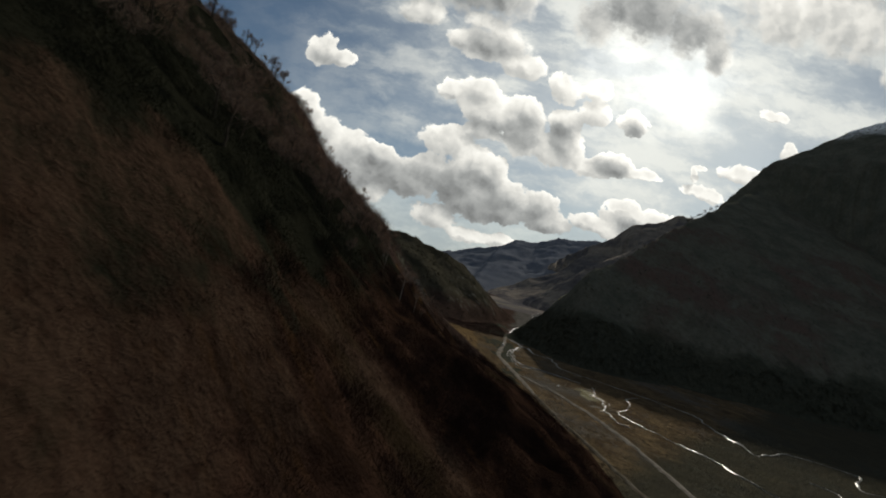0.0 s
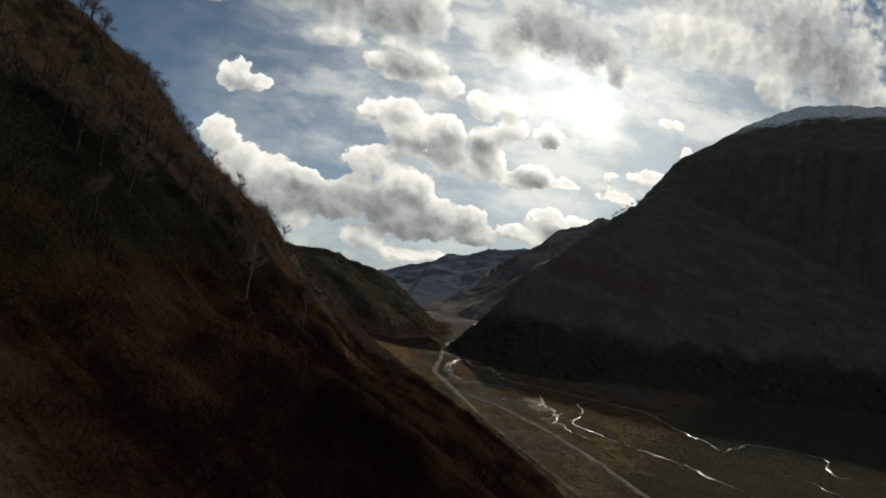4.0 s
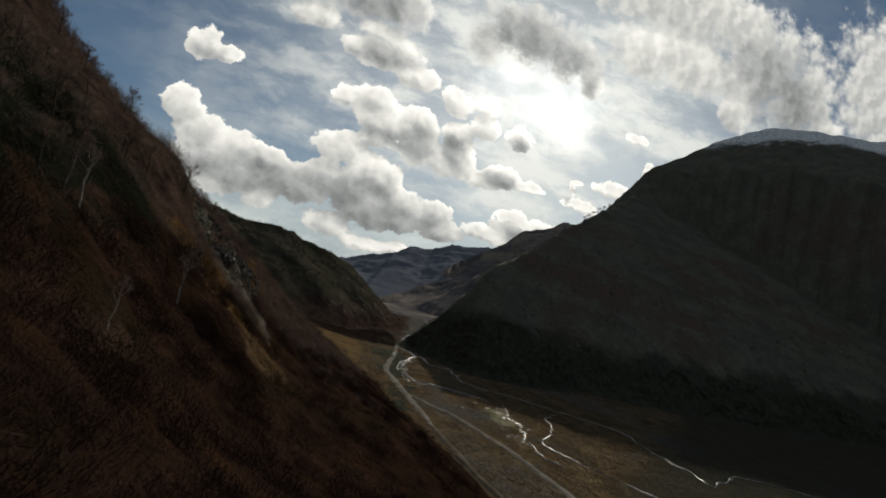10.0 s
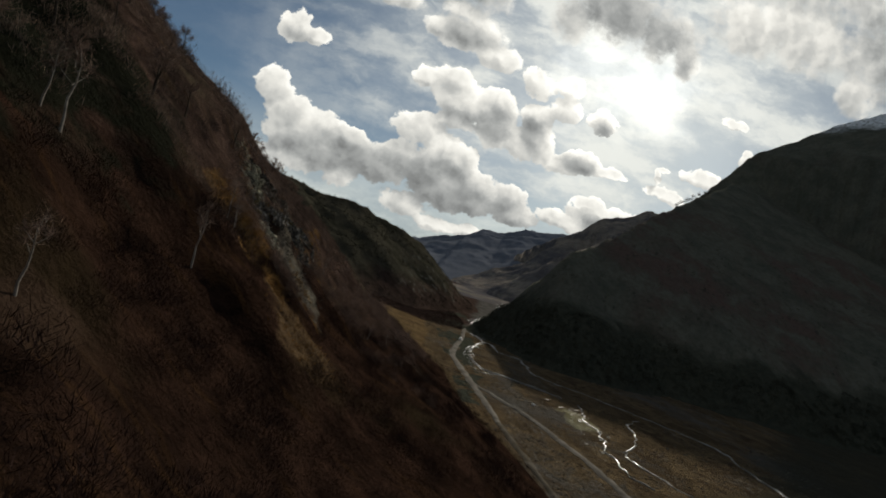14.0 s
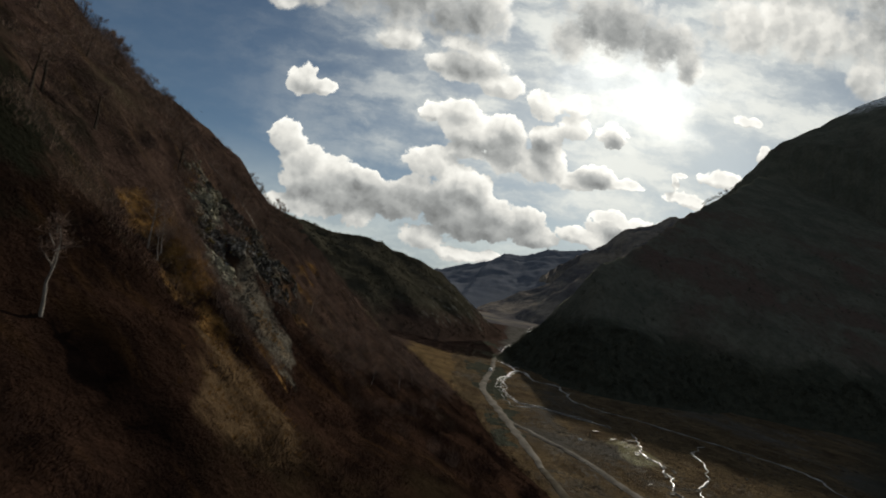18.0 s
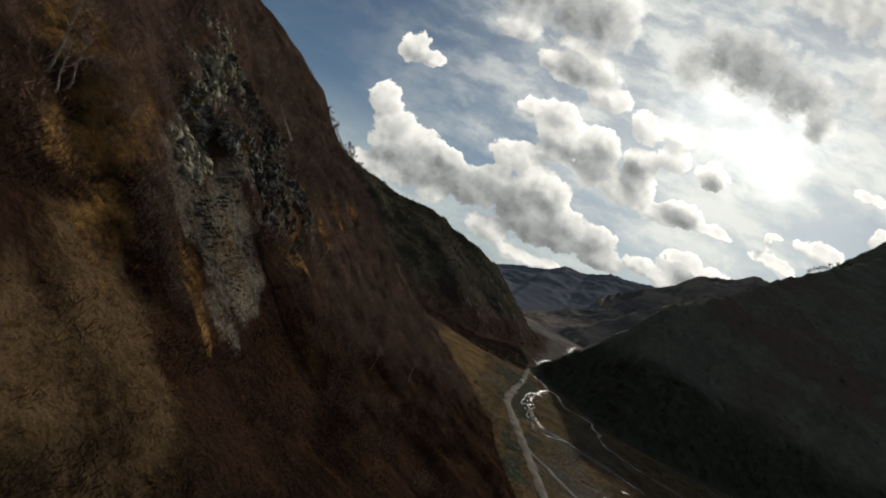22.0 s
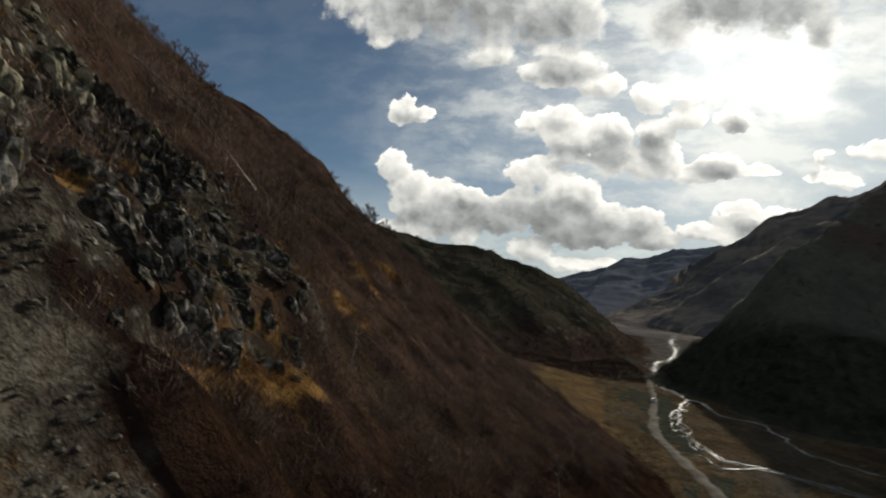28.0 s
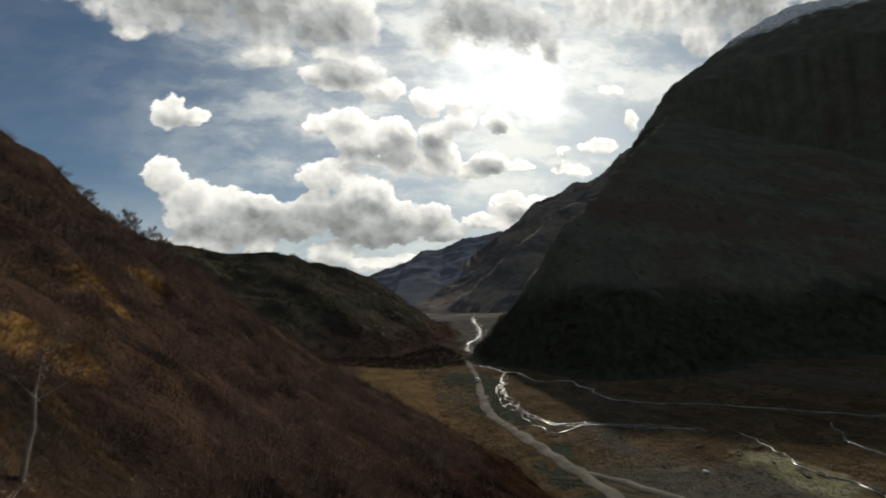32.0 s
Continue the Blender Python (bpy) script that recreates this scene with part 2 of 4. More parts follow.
# Ground cover on the near hillside: x, y, half sizes in x and y.
ORANGE = [(-1.0, 155.0, 1.8, 1.6), (-10, 148.5, 2.2, 2.2), (-8, 146, 2.2, 2.6), (-12, 146, 2.5, 2.6), (-6, 143.5, 2, 2.4), (0.5, 148, 2.4, 1.3), (2, 147.5, 2, 1.3), (-3.0, 170, 1.6, 3.4), (-2.4, 164.5, 1.2, 1.8), (-7, 190, 1.3, 3), (-9, 163, 1.0, 1.4), (-1.5, 142, 1.6, 2.2), (-11, 202, 1.2, 2.5), (-14, 218, 1.4, 2.5)]
SCREE = [(-5, 152, 1.8, 1.6), (-0.5, 152, 1.8, 1.3), (2.5, 150.8, 1.3, 0.9), (-4, 156.5, 2.2, 2.6), (-0.5, 157.5, 1.9, 2.2), (-6, 158.5, 1.4, 1.8), (-2.5, 154, 2.6, 2.6), (1.0, 154.5, 1.8, 2.4), (-4.5, 150.5, 2.0, 1.6)]
ROCKY = [(-19, 168, 2.8, 2.8), (-14.5, 161, 2.6, 2.8), (-8.5, 154, 1.8, 1.5), (-16, 171.5, 3.0, 3.2), (-11.5, 172, 3.2, 3.5), (-7.2, 170, 2.0, 3.5), (-6.7, 177, 2.0, 3.5), (-6.5, 162.5, 1.8, 2)]
CLIFFS = [(-9.5, 168.5, 6.6, 11.0), (-15.8, 171.5, 3.6, 5.0), (-17.5, 165.5, 3.2, 3.8), (-13.8, 160.5, 2.8, 3.4), (-7.6, 153.5, 1.8, 2.8), (-10.2, 158.5, 2.6, 3.0)]
BARE = [(-17, 22, 3.5, 7), (-17.5, 29, 2.5, 5), (-10.5, 17, 4, 7), (-9, 27, 3, 4), (-11, 46, 3, 3), (-6.5, 47.5, 3, 3), (-3, 50, 3, 3.5), (4, 50, 4, 3.5), (-16, 34, 3, 4), (-2.6, 103, 2.2, 4), (-15, 118, 2, 3)]
DULL = [(1, 140, 3, 3), (4, 134, 3, 3), (6, 139, 3, 2.5)]


def patch(n, p, rows, wobble):
    """Mask of ragged patches on the hillside."""
    q = n.vec("MULTIPLY_ADD", wobble, (9.0, 9.0, 0.0), p)
    best = None
    for x, y, a, b in rows:
        d = n.vec("LENGTH", n.vec("MULTIPLY_ADD", q, (1 / a, 1 / b, 0), (-x / a, -y / b, 0)), out=1)
        best = d if best is None else n.math("MINIMUM", best, d)
    return n.ramp(best, 1.45, 0.65)


def hill_look(n, bsdf, p):
    """Steep autumn hillside: scrub litter darkened for cloud shade, ochre grass, grey scree and rock."""
    big, mid, fine = n.noise(p, 0.035, 5.0), n.noise(p, 0.16, 6.0, 0.65), n.noise(p, 1.3, 6.0, 0.7)
    wobble = n.vec("SUBTRACT", n.noise(p, 0.22, 5.0, 0.6, out=1), (0.5, 0.5, 0.5))
    streak = n.noise(n.vec("MULTIPLY", p, (0.10, 0.55, 0.10)), 1.0, 5.0, 0.6)
    c = n.mix(n.ramp(mid, 0.35, 0.65), (0.015, 0.0088, 0.0064), (0.040, 0.022, 0.015))
    c = n.mix(n.math("MULTIPLY", n.ramp(streak, 0.54, 0.68), 0.6), c, (0.050, 0.027, 0.013))
    c = n.mix(n.ramp(big, 0.55, 0.70), c, (0.030, 0.021, 0.012))
    # sunlight put into the colour: ground brightened on the northern, upper slope
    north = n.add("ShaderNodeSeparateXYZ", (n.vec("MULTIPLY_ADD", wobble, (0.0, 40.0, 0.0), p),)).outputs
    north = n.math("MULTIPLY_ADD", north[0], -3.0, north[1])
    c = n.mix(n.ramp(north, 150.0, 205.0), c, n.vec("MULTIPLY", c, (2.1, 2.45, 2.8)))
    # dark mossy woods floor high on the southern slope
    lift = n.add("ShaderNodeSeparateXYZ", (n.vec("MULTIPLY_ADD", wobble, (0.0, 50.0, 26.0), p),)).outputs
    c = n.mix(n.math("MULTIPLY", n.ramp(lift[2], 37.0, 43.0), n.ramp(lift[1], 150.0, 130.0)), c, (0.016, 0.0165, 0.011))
    c = n.mix(n.math("MULTIPLY", patch(n, p, BARE, wobble), n.ramp(n.math("ADD", n.math("MULTIPLY", fine, 0.35), n.math("MULTIPLY", mid, 0.65)), 0.34, 0.58)), c, n.mix(n.ramp(fine, 0.35, 0.6), (0.036, 0.022, 0.015), (0.060, 0.039, 0.027)))
    c = n.mix(n.math("MULTIPLY", patch(n, p, DULL, wobble), n.ramp(n.math("ADD", n.math("MULTIPLY", mid, 0.6), n.math("MULTIPLY", fine, 0.4)), 0.36, 0.58)), c, (0.125, 0.082, 0.045))
    c = n.mix(n.math("MULTIPLY", patch(n, p, ORANGE, wobble), n.ramp(n.math("ADD", n.math("MULTIPLY", mid, 0.5), n.math("MULTIPLY", fine, 0.5)), 0.38, 0.58)), c, n.mix(n.ramp(mid, 0.4, 0.6), (0.210, 0.112, 0.036), (0.330, 0.190, 0.066)))
    stone = n.mix(n.ramp(n.noise(p, 2.6, 5.0, 0.7), 0.38, 0.62), (0.110, 0.098, 0.076), (0.215, 0.195, 0.155))
    c = n.mix(n.math("MULTIPLY", patch(n, p, SCREE, wobble), n.ramp(n.math("ADD", n.math("MULTIPLY", fine, 0.5), n.math("MULTIPLY", mid, 0.5)), 0.32, 0.58, 0.05, 0.85)), c, stone)
    c = n.mix(n.math("MULTIPLY", patch(n, p, ROCKY, wobble), n.ramp(fine, 0.30, 0.48)), c, n.mix(n.ramp(n.noise(n.vec("MULTIPLY", p, (1.0, 1.0, 0.5)), 1.5, 6.0, 0.75), 0.50, 0.66), (0.060, 0.053, 0.042), (0.24, 0.23, 0.19)))
    c = n.mix(n.math("MULTIPLY", n.ramp(fine, 0.35, 0.7), 0.5), c, n.vec("MULTIPLY", c, (0.45, 0.45, 0.45)))
    put(n, bsdf, "Base Color", c)
    bump(n, bsdf, n.math("ADD", fine, n.math("MULTIPLY", mid, 2.0)), 0.9, 0.5)


def dark_hill_look(n, bsdf, p):
    """Mountain side: dark woods at the foot, brown heath and grass above, bare streaks, snow on top."""
    big, mid, fine = n.noise(p, 0.007, 6.0), n.noise(p, 0.045, 7.0, 0.65), n.noise(p, 0.3, 5.0, 0.7)
    x, y, z = n.add("ShaderNodeSeparateXYZ", (p,)).outputs
    c = n.mix(n.ramp(mid, 0.36, 0.64), (0.095, 0.098, 0.078), (0.138, 0.134, 0.106))
    c = n.mix(n.math("MULTIPLY", n.ramp(big, 0.50, 0.66), n.ramp(mid, 0.62, 0.40)), c, (0.125, 0.088, 0.074))
    streak = n.noise(n.vec("MULTIPLY", p, (0.05, 0.012, 0.006)), 1.0, 6.0, 0.62)
    c = n.mix(n.math("MULTIPLY", n.ramp(streak, 0.55, 0.70), 0.30), c, (0.120, 0.108, 0.085))
    rim = n.math("MULTIPLY_ADD", mid, 34.0, n.math("MULTIPLY_ADD", big, 26.0, n.math("SUBTRACT", z, 30.0)))
    wood = n.ramp(rim, 37.0, 27.0)
    c = n.mix(wood, c, n.mix(n.ramp(fine, 0.4, 0.65), (0.045, 0.049, 0.037), (0.080, 0.080, 0.060)))
    c = n.mix(n.math("MULTIPLY", n.ramp(fine, 0.35, 0.7), 0.5), c, n.vec("MULTIPLY", c, (0.5, 0.52, 0.5)))
    snow = n.ramp(n.math("ADD", z, n.math("MULTIPLY_ADD", mid, 60.0, -30.0)), 402.0, 426.0)
    c = n.mix(n.math("MULTIPLY", snow, n.ramp(fine, 0.34, 0.52)), c, (0.86, 0.88, 0.90))
    put(n, bsdf, "Base Color", c)
    bump(n, bsdf, n.math("ADD", fine, n.math("MULTIPLY", mid, 3.0)), 0.7, 2.5)


def spur_look(n, bsdf, p):
    """Wooded spur: mossy dark top, maroon scrub low down, pale streaks where its end is bare cliff."""
    mid, fine = n.noise(p, 0.05, 6.0, 0.65), n.noise(p, 0.35, 5.0, 0.7)
    x, y, z = n.add("ShaderNodeSeparateXYZ", (n.vec("MULTIPLY_ADD", n.vec("SUBTRACT", n.noise(p, 0.03, 4.0, 0.6, out=1), (0.5, 0.5, 0.5)), (40.0, 40.0, 40.0), p),)).outputs
    c = n.mix(n.ramp(mid, 0.38, 0.62), (0.040, 0.038, 0.027), (0.064, 0.058, 0.042))
    c = n.mix(n.ramp(z, 26.0, 10.0), c, n.mix(n.ramp(mid, 0.38, 0.62), (0.052, 0.036, 0.029), (0.082, 0.056, 0.044)))
    streak = n.noise(n.vec("MULTIPLY", p, (0.14, 0.14, 0.010)), 1.0, 5.0, 0.65)
    up = n.add("ShaderNodeSeparateXYZ", (n.add("ShaderNodeNewGeometry").outputs["Normal"],)).outputs[2]
    bare = n.math("MULTIPLY", n.ramp(up, 0.90, 0.78), n.math("MULTIPLY", n.ramp(x, 0.0, 25.0), n.math("MULTIPLY", n.ramp(z, 6.0, 16.0), n.ramp(z, 52.0, 38.0))))
    c = n.mix(n.math("MULTIPLY", n.ramp(streak, 0.54, 0.64), n.math("MULTIPLY", bare, 0.6)), c, (0.165, 0.158, 0.140))
    c = n.mix(n.math("MULTIPLY", n.ramp(fine, 0.35, 0.7), 0.4), c, n.vec("MULTIPLY", c, (0.5, 0.5, 0.5)))
    put(n, bsdf, "Base Color", c)
    bump(n, bsdf, n.math("ADD", fine, n.math("MULTIPLY", mid, 3.0)), 0.7, 1.2)


def far_look(n, bsdf, p):
    """Distant grass slopes: tan and olive flanks, dark heath in the gullies, slanting terraces; haze is put into the
    mauve-grey tint.
    """
    big, mid, fine = n.noise(p, 0.0026, 6.0, 0.6), n.noise(p, 0.011, 7.0, 0.65), n.noise(p, 0.05, 5.0, 0.65)
    slant = n.noise(n.vec("MULTIPLY", p, (0.0035, 0.0020, 0.016)), 1.0, 6.0, 0.60)
    c = n.mix(n.ramp(slant, 0.38, 0.60), (0.120, 0.112, 0.112), (0.250, 0.215, 0.178))
    c = n.mix(n.math("MULTIPLY", n.ramp(mid, 0.50, 0.62), 0.8), c, (0.095, 0.092, 0.100))
    c = n.mix(n.math("MULTIPLY", n.ramp(big, 0.54, 0.66), 0.7), c, (0.185, 0.180, 0.120))
    c = n.mix(n.math("MULTIPLY", n.ramp(fine, 0.42, 0.66), 0.6), c, n.vec("MULTIPLY", c, (0.5, 0.5, 0.55)))
    put(n, bsdf, "Base Color", c)
    bump(n, bsdf, n.math("ADD", big, n.math("MULTIPLY", mid, 0.5)), 1.0, 40.0)


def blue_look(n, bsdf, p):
    """Far bare rock and thin grass; distance haze is put into the blue-grey colour."""
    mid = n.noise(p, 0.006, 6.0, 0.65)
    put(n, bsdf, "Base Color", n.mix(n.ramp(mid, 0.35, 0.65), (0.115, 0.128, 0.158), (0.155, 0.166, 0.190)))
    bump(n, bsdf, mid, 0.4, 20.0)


def floor_look(n, bsdf, p):
    """Valley floor: gravel bars, mud, brown turf hags with dark cut banks, grey flood gravel farther up."""
    half = (0.5, 0.5, 0.5)
    wob = n.vec("MULTIPLY_ADD", n.vec("SUBTRACT", n.noise(p, 0.05, 5.0, 0.62, out=1), half), (26.0, 26.0, 0.0), p)
    wob = n.vec("MULTIPLY_ADD", n.vec("SUBTRACT", n.noise(p, 0.35, 4.0, 0.6, out=1), half), (4.0, 4.0, 0.0), wob)
    long = n.vec("MULTIPLY", wob, (1.0, 0.6, 1.0))
    big, mid, small, fine = n.noise(long, 0.022, 6.0, 0.62), n.noise(long, 0.11, 7.0, 0.66), n.noise(wob, 0.45, 6.0, 0.66), n.noise(p, 1.4, 6.0, 0.72)
    x, y, _ = n.add("ShaderNodeSeparateXYZ", (wob,)).outputs
    turf = n.mix(n.ramp(mid, 0.34, 0.68), (0.082, 0.059, 0.036), (0.200, 0.146, 0.082))
    turf = n.mix(n.math("MULTIPLY", n.ramp(small, 0.50, 0.62), 0.55), turf, (0.058, 0.040, 0.030))
    gravel = n.mix(n.ramp(fine, 0.3, 0.7), (0.075, 0.069, 0.060), (0.165, 0.152, 0.130))
    c = n.mix(n.ramp(n.math("MULTIPLY_ADD", small, 0.25, n.math("MULTIPLY", big, 0.75)), 0.50, 0.62), turf, gravel)
    # dark cut banks and old channels
    for scale, wide, deep in ((0.10, 0.014, 0.85), (0.26, 0.018, 0.6)):
        cut = n.math("ABSOLUTE", n.math("SUBTRACT", n.noise(long, scale, 5.0, 0.6), 0.5))
        c = n.mix(n.math("MULTIPLY", n.math("MULTIPLY", n.ramp(cut, wide, wide * 0.15), n.ramp(mid, 0.40, 0.56)), deep), c, (0.030, 0.024, 0.018))
    # pale dried channel threads
    dry = n.math("ABSOLUTE", n.math("SUBTRACT", n.noise(n.vec("MULTIPLY", wob, (1.0, 0.4, 1.0)), 0.09, 4.0, 0.55), 0.47))
    c = n.mix(n.math("MULTIPLY", n.math("MULTIPLY", n.ramp(dry, 0.010, 0.002), n.ramp(big, 0.40, 0.55)), 0.6), c, (0.190, 0.178, 0.155))
    # shade down the valley, put into the colour as dark grey-green
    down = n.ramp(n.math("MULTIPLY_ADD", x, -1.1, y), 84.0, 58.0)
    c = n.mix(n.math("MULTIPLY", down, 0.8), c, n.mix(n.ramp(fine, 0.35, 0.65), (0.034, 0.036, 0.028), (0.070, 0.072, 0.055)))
    # tan grass fringe along the foot of the hillside
    fringe = n.math("MULTIPLY", n.ramp(x, 53.0, 47.0), n.ramp(y, 270.0, 250.0))
    c = n.mix(n.math("MULTIPLY", fringe, n.ramp(small, 0.62, 0.42, 0.3, 1.0)), c, (0.120, 0.084, 0.046))
    q = n.vec("MULTIPLY_ADD", n.vec("SUBTRACT", n.noise(p, 0.16, 5.0, 0.65, out=1), half), (16.0, 16.0, 0.0), p)
    bar = n.vec("LENGTH", n.vec("MULTIPLY_ADD", q, (1 / 6.0, 1 / 13.0, 0), (-83.0 / 6.0, -239.0 / 13.0, 0)), out=1)
    c = n.mix(n.math("MULTIPLY", n.ramp(bar, 1.15, 0.7), n.ramp(fine, 0.36, 0.56)), c, n.mix(n.ramp(mid, 0.4, 0.6), (0.24, 0.22, 0.12), (0.42, 0.40, 0.27)))
    side = n.math("MULTIPLY_ADD", n.math("SUBTRACT", y, 400.0), -0.16, x)
    c = n.mix(n.ramp(y, 400.0, 430.0), c, n.mix(n.ramp(fine, 0.35, 0.6), (0.085, 0.056, 0.044), (0.050, 0.034, 0.027)))
    c = n.mix(n.math("MULTIPLY", n.ramp(y, 400.0, 440.0), n.ramp(side, 58.0, 70.0)), c, n.mix(n.ramp(mid, 0.40, 0.62), (0.080, 0.075, 0.067), (0.150, 0.140, 0.124)))
    c = n.mix(n.math("MULTIPLY", n.ramp(y, 1010.0, 1060.0), n.ramp(y, 1420.0, 1380.0)), c, (0.185, 0.150, 0.075))
    c = n.mix(n.math("MULTIPLY", n.ramp(fine, 0.40, 0.70), 0.5), c, n.vec("MULTIPLY", c, (0.42, 0.42, 0.42)))
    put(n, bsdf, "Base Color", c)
    put(n, bsdf, "Roughness", n.ramp(big, 0.3, 0.6, 0.95, 0.75))
    bump(n, bsdf, n.math("ADD", fine, n.math("MULTIPLY", small, 3.0)), 1.0, 0.5)


def tan_look(n, bsdf, p):
    """Dry tan pasture with bush-dark specks."""
    mid, fine = n.noise(p, 0.09, 5.0), n.noise(p, 0.7, 6.0, 0.7)
    c = n.mix(n.ramp(mid, 0.35, 0.65), (0.098, 0.066, 0.034), (0.165, 0.112, 0.056))
    c = n.mix(n.ramp(fine, 0.52, 0.66), c, (0.040, 0.028, 0.015))
    x, y, _ = n.add("ShaderNodeSeparateXYZ", (n.vec("MULTIPLY_ADD", n.vec("SUBTRACT", n.noise(p, 0.05, 4.0, 0.6, out=1), (0.5, 0.5, 0.5)), (26.0, 26.0, 0.0), p),)).outputs
    wild = n.math("MAXIMUM", n.math("MULTIPLY", n.ramp(y, 396.0, 408.0), n.ramp(y, 800.0, 790.0)), n.math("MULTIPLY", n.ramp(x, 12.0, 2.0), n.ramp(y, 800.0, 790.0)))
    c = n.mix(wild, c, n.mix(n.ramp(fine, 0.35, 0.6), (0.085, 0.056, 0.044), (0.050, 0.034, 0.027)))
    put(n, bsdf, "Base Color", c)
    bump(n, bsdf, fine, 0.8, 0.5)


def road_look(n, bsdf, p):
    """Pale gravel track."""
    mid, fine = n.noise(p, 0.25, 5.0), n.noise(p, 3.0, 6.0, 0.75)
    c = n.mix(n.ramp(mid, 0.35, 0.65), (0.145, 0.130, 0.110), (0.240, 0.218, 0.184))
    c = n.mix(n.math("MULTIPLY", n.ramp(fine, 0.4, 0.7), 0.4), c, (0.09, 0.08, 0.065))
    put(n, bsdf, "Base Color", c)
    bump(n, bsdf, fine, 0.5, 0.08)


def worn_look(n, bsdf, p):
    """Old track half grown over."""
    mid, fine = n.noise(p, 0.3, 5.0), n.noise(p, 2.5, 6.0, 0.75)
    c = n.mix(n.ramp(mid, 0.35, 0.65), (0.085, 0.072, 0.054), (0.145, 0.128, 0.102))
    c = n.mix(n.math("MULTIPLY", n.ramp(fine, 0.4, 0.7), 0.5), c, (0.06, 0.048, 0.032))
    put(n, bsdf, "Base Color", c)
    bump(n, bsdf, fine, 0.5, 0.08)


def pool_look(n, bsdf, p):
    """Still shallow water over dark gravel."""
    fine = n.noise(p, 1.6, 5.0, 0.65)
    put(n, bsdf, "Base Color", n.mix(n.ramp(fine, 0.35, 0.65), (0.055, 0.052, 0.044), (0.14, 0.13, 0.11)))
    bsdf.inputs["Roughness"].default_value = 0.14
    bsdf.inputs["Specular IOR Level"].default_value = 0.5
    bump(n, bsdf, fine, 0.25, 0.05)


def water_look(n, bsdf, p):
    """Shallow glacial stream, rippled."""
    fine = n.noise(p, 0.9, 4.0, 0.65)
    put(n, bsdf, "Base Color", n.mix(n.ramp(fine, 0.35, 0.65), (0.09, 0.092, 0.085), (0.20, 0.195, 0.18)))
    bsdf.inputs["Roughness"].default_value = 0.30
    bsdf.inputs["Specular IOR Level"].default_value = 0.5
    bump(n, bsdf, fine, 0.40, 0.10)


SPUR = material("wooded_spur", spur_look)
HILL, DARK, FAR, BLUE = material("autumn_hillside", hill_look), material("dark_mountain", dark_hill_look), material("hazed_slopes", far_look), material("hazed_range", blue_look)
POOL = material("pool_water", pool_look)
OLD_ROAD = material("worn_track", worn_look, 0.95)
FLOOR, TAN, ROAD, WATER = material("valley_floor", floor_look), material("dry_pasture", tan_look), material("gravel_road", road_look, 0.95), material("stream_water", water_look)


# ---- terrain shapes ----
def fbm(x, y, scale, octaves=4, seed=0.0):
    return noise.fractal(Vector((x * scale, y * scale, seed)), 1.0, 2.0, octaves)


def ridged(x, y, scale, octaves=4, seed=0.0):
    return noise.ridged_multi_fractal(Vector((x * scale, y * scale, seed)), 1.0, 2.0, octaves, 1.0, 2.0)


def ease(a, b, x):
    k = min(1.0, max(0.0, (x - a) / (b - a)))
    return k * k * (3 - 2 * k)


def along(table, x):
    """Piecewise linear value from a short table of (x, value)."""
    if x <= table[0][0]:
        return table[0][1]
    for (a, va), (b, vb) in zip(table, table[1:]):
        if x <= b:
            return va + (vb - va) * (x - a) / (b - a)
    return table[-1][1]


def floor_z(x, y):
    """Height of the valley floor: almost level, with low gravel bars and old channels."""
    far = ease(700, 2500, y)
    return 0.55 * fbm(x, y * 0.5, 0.045, 4, 3.1) + 0.25 * fbm(x, y, 0.25, 3, 9.0) + 25 * far * fbm(x, y, 0.0012, 3, 4.0)


# Height of the near hillside across the valley, from its foot up.
NEAR_RISE = [(-160, 0.0), (-48, 0.0), (-39, 3.0), (-20, 13.5), (-5, 23.0), (5, 31.0), (12, 38.0), (20, 45.5), (30, 53.0), (40, 60.0), (50, 69.0), (60, 82.0), (80, 97.0), (110, 112.0), (160, 130.0), (260, 150.0)]
NEAR_SHIFT = [(-200, 0), (150, 0), (185, -2), (220, -5), (260, -9), (300, -16), (340, -34), (380, -60), (460, -110)]


# How far the lowest slope reaches out onto the valley floor.
FOOT_SHIFT = [(60, 9.0), (150, 8.0), (180, 6.0), (205, 2.2), (228, 0)]


# Swells and dips along the hillside: its flank, and its upper part.
NEAR_LIFT = [(-100, 2.5), (30, 2.4), (60, 1.9), (80, 1.3), (110, 1.3), (125, 1.7), (140, 2.6), (155, 5.6), (170, 5.8), (190, -1.2), (210, -4.5), (230, -7.4), (250, -8.7), (270, -7.5), (290, -5.2), (310, -2.1), (330, 4.5), (350, 7.0)]
HIGH_LIFT = [(60, 0), (125, -0.5), (140, -1.5), (170, -2.5), (190, -2.0), (210, -1.5), (290, -1.5), (310, -3.5), (330, -4.0), (350, -2.5), (380, -1.5)]


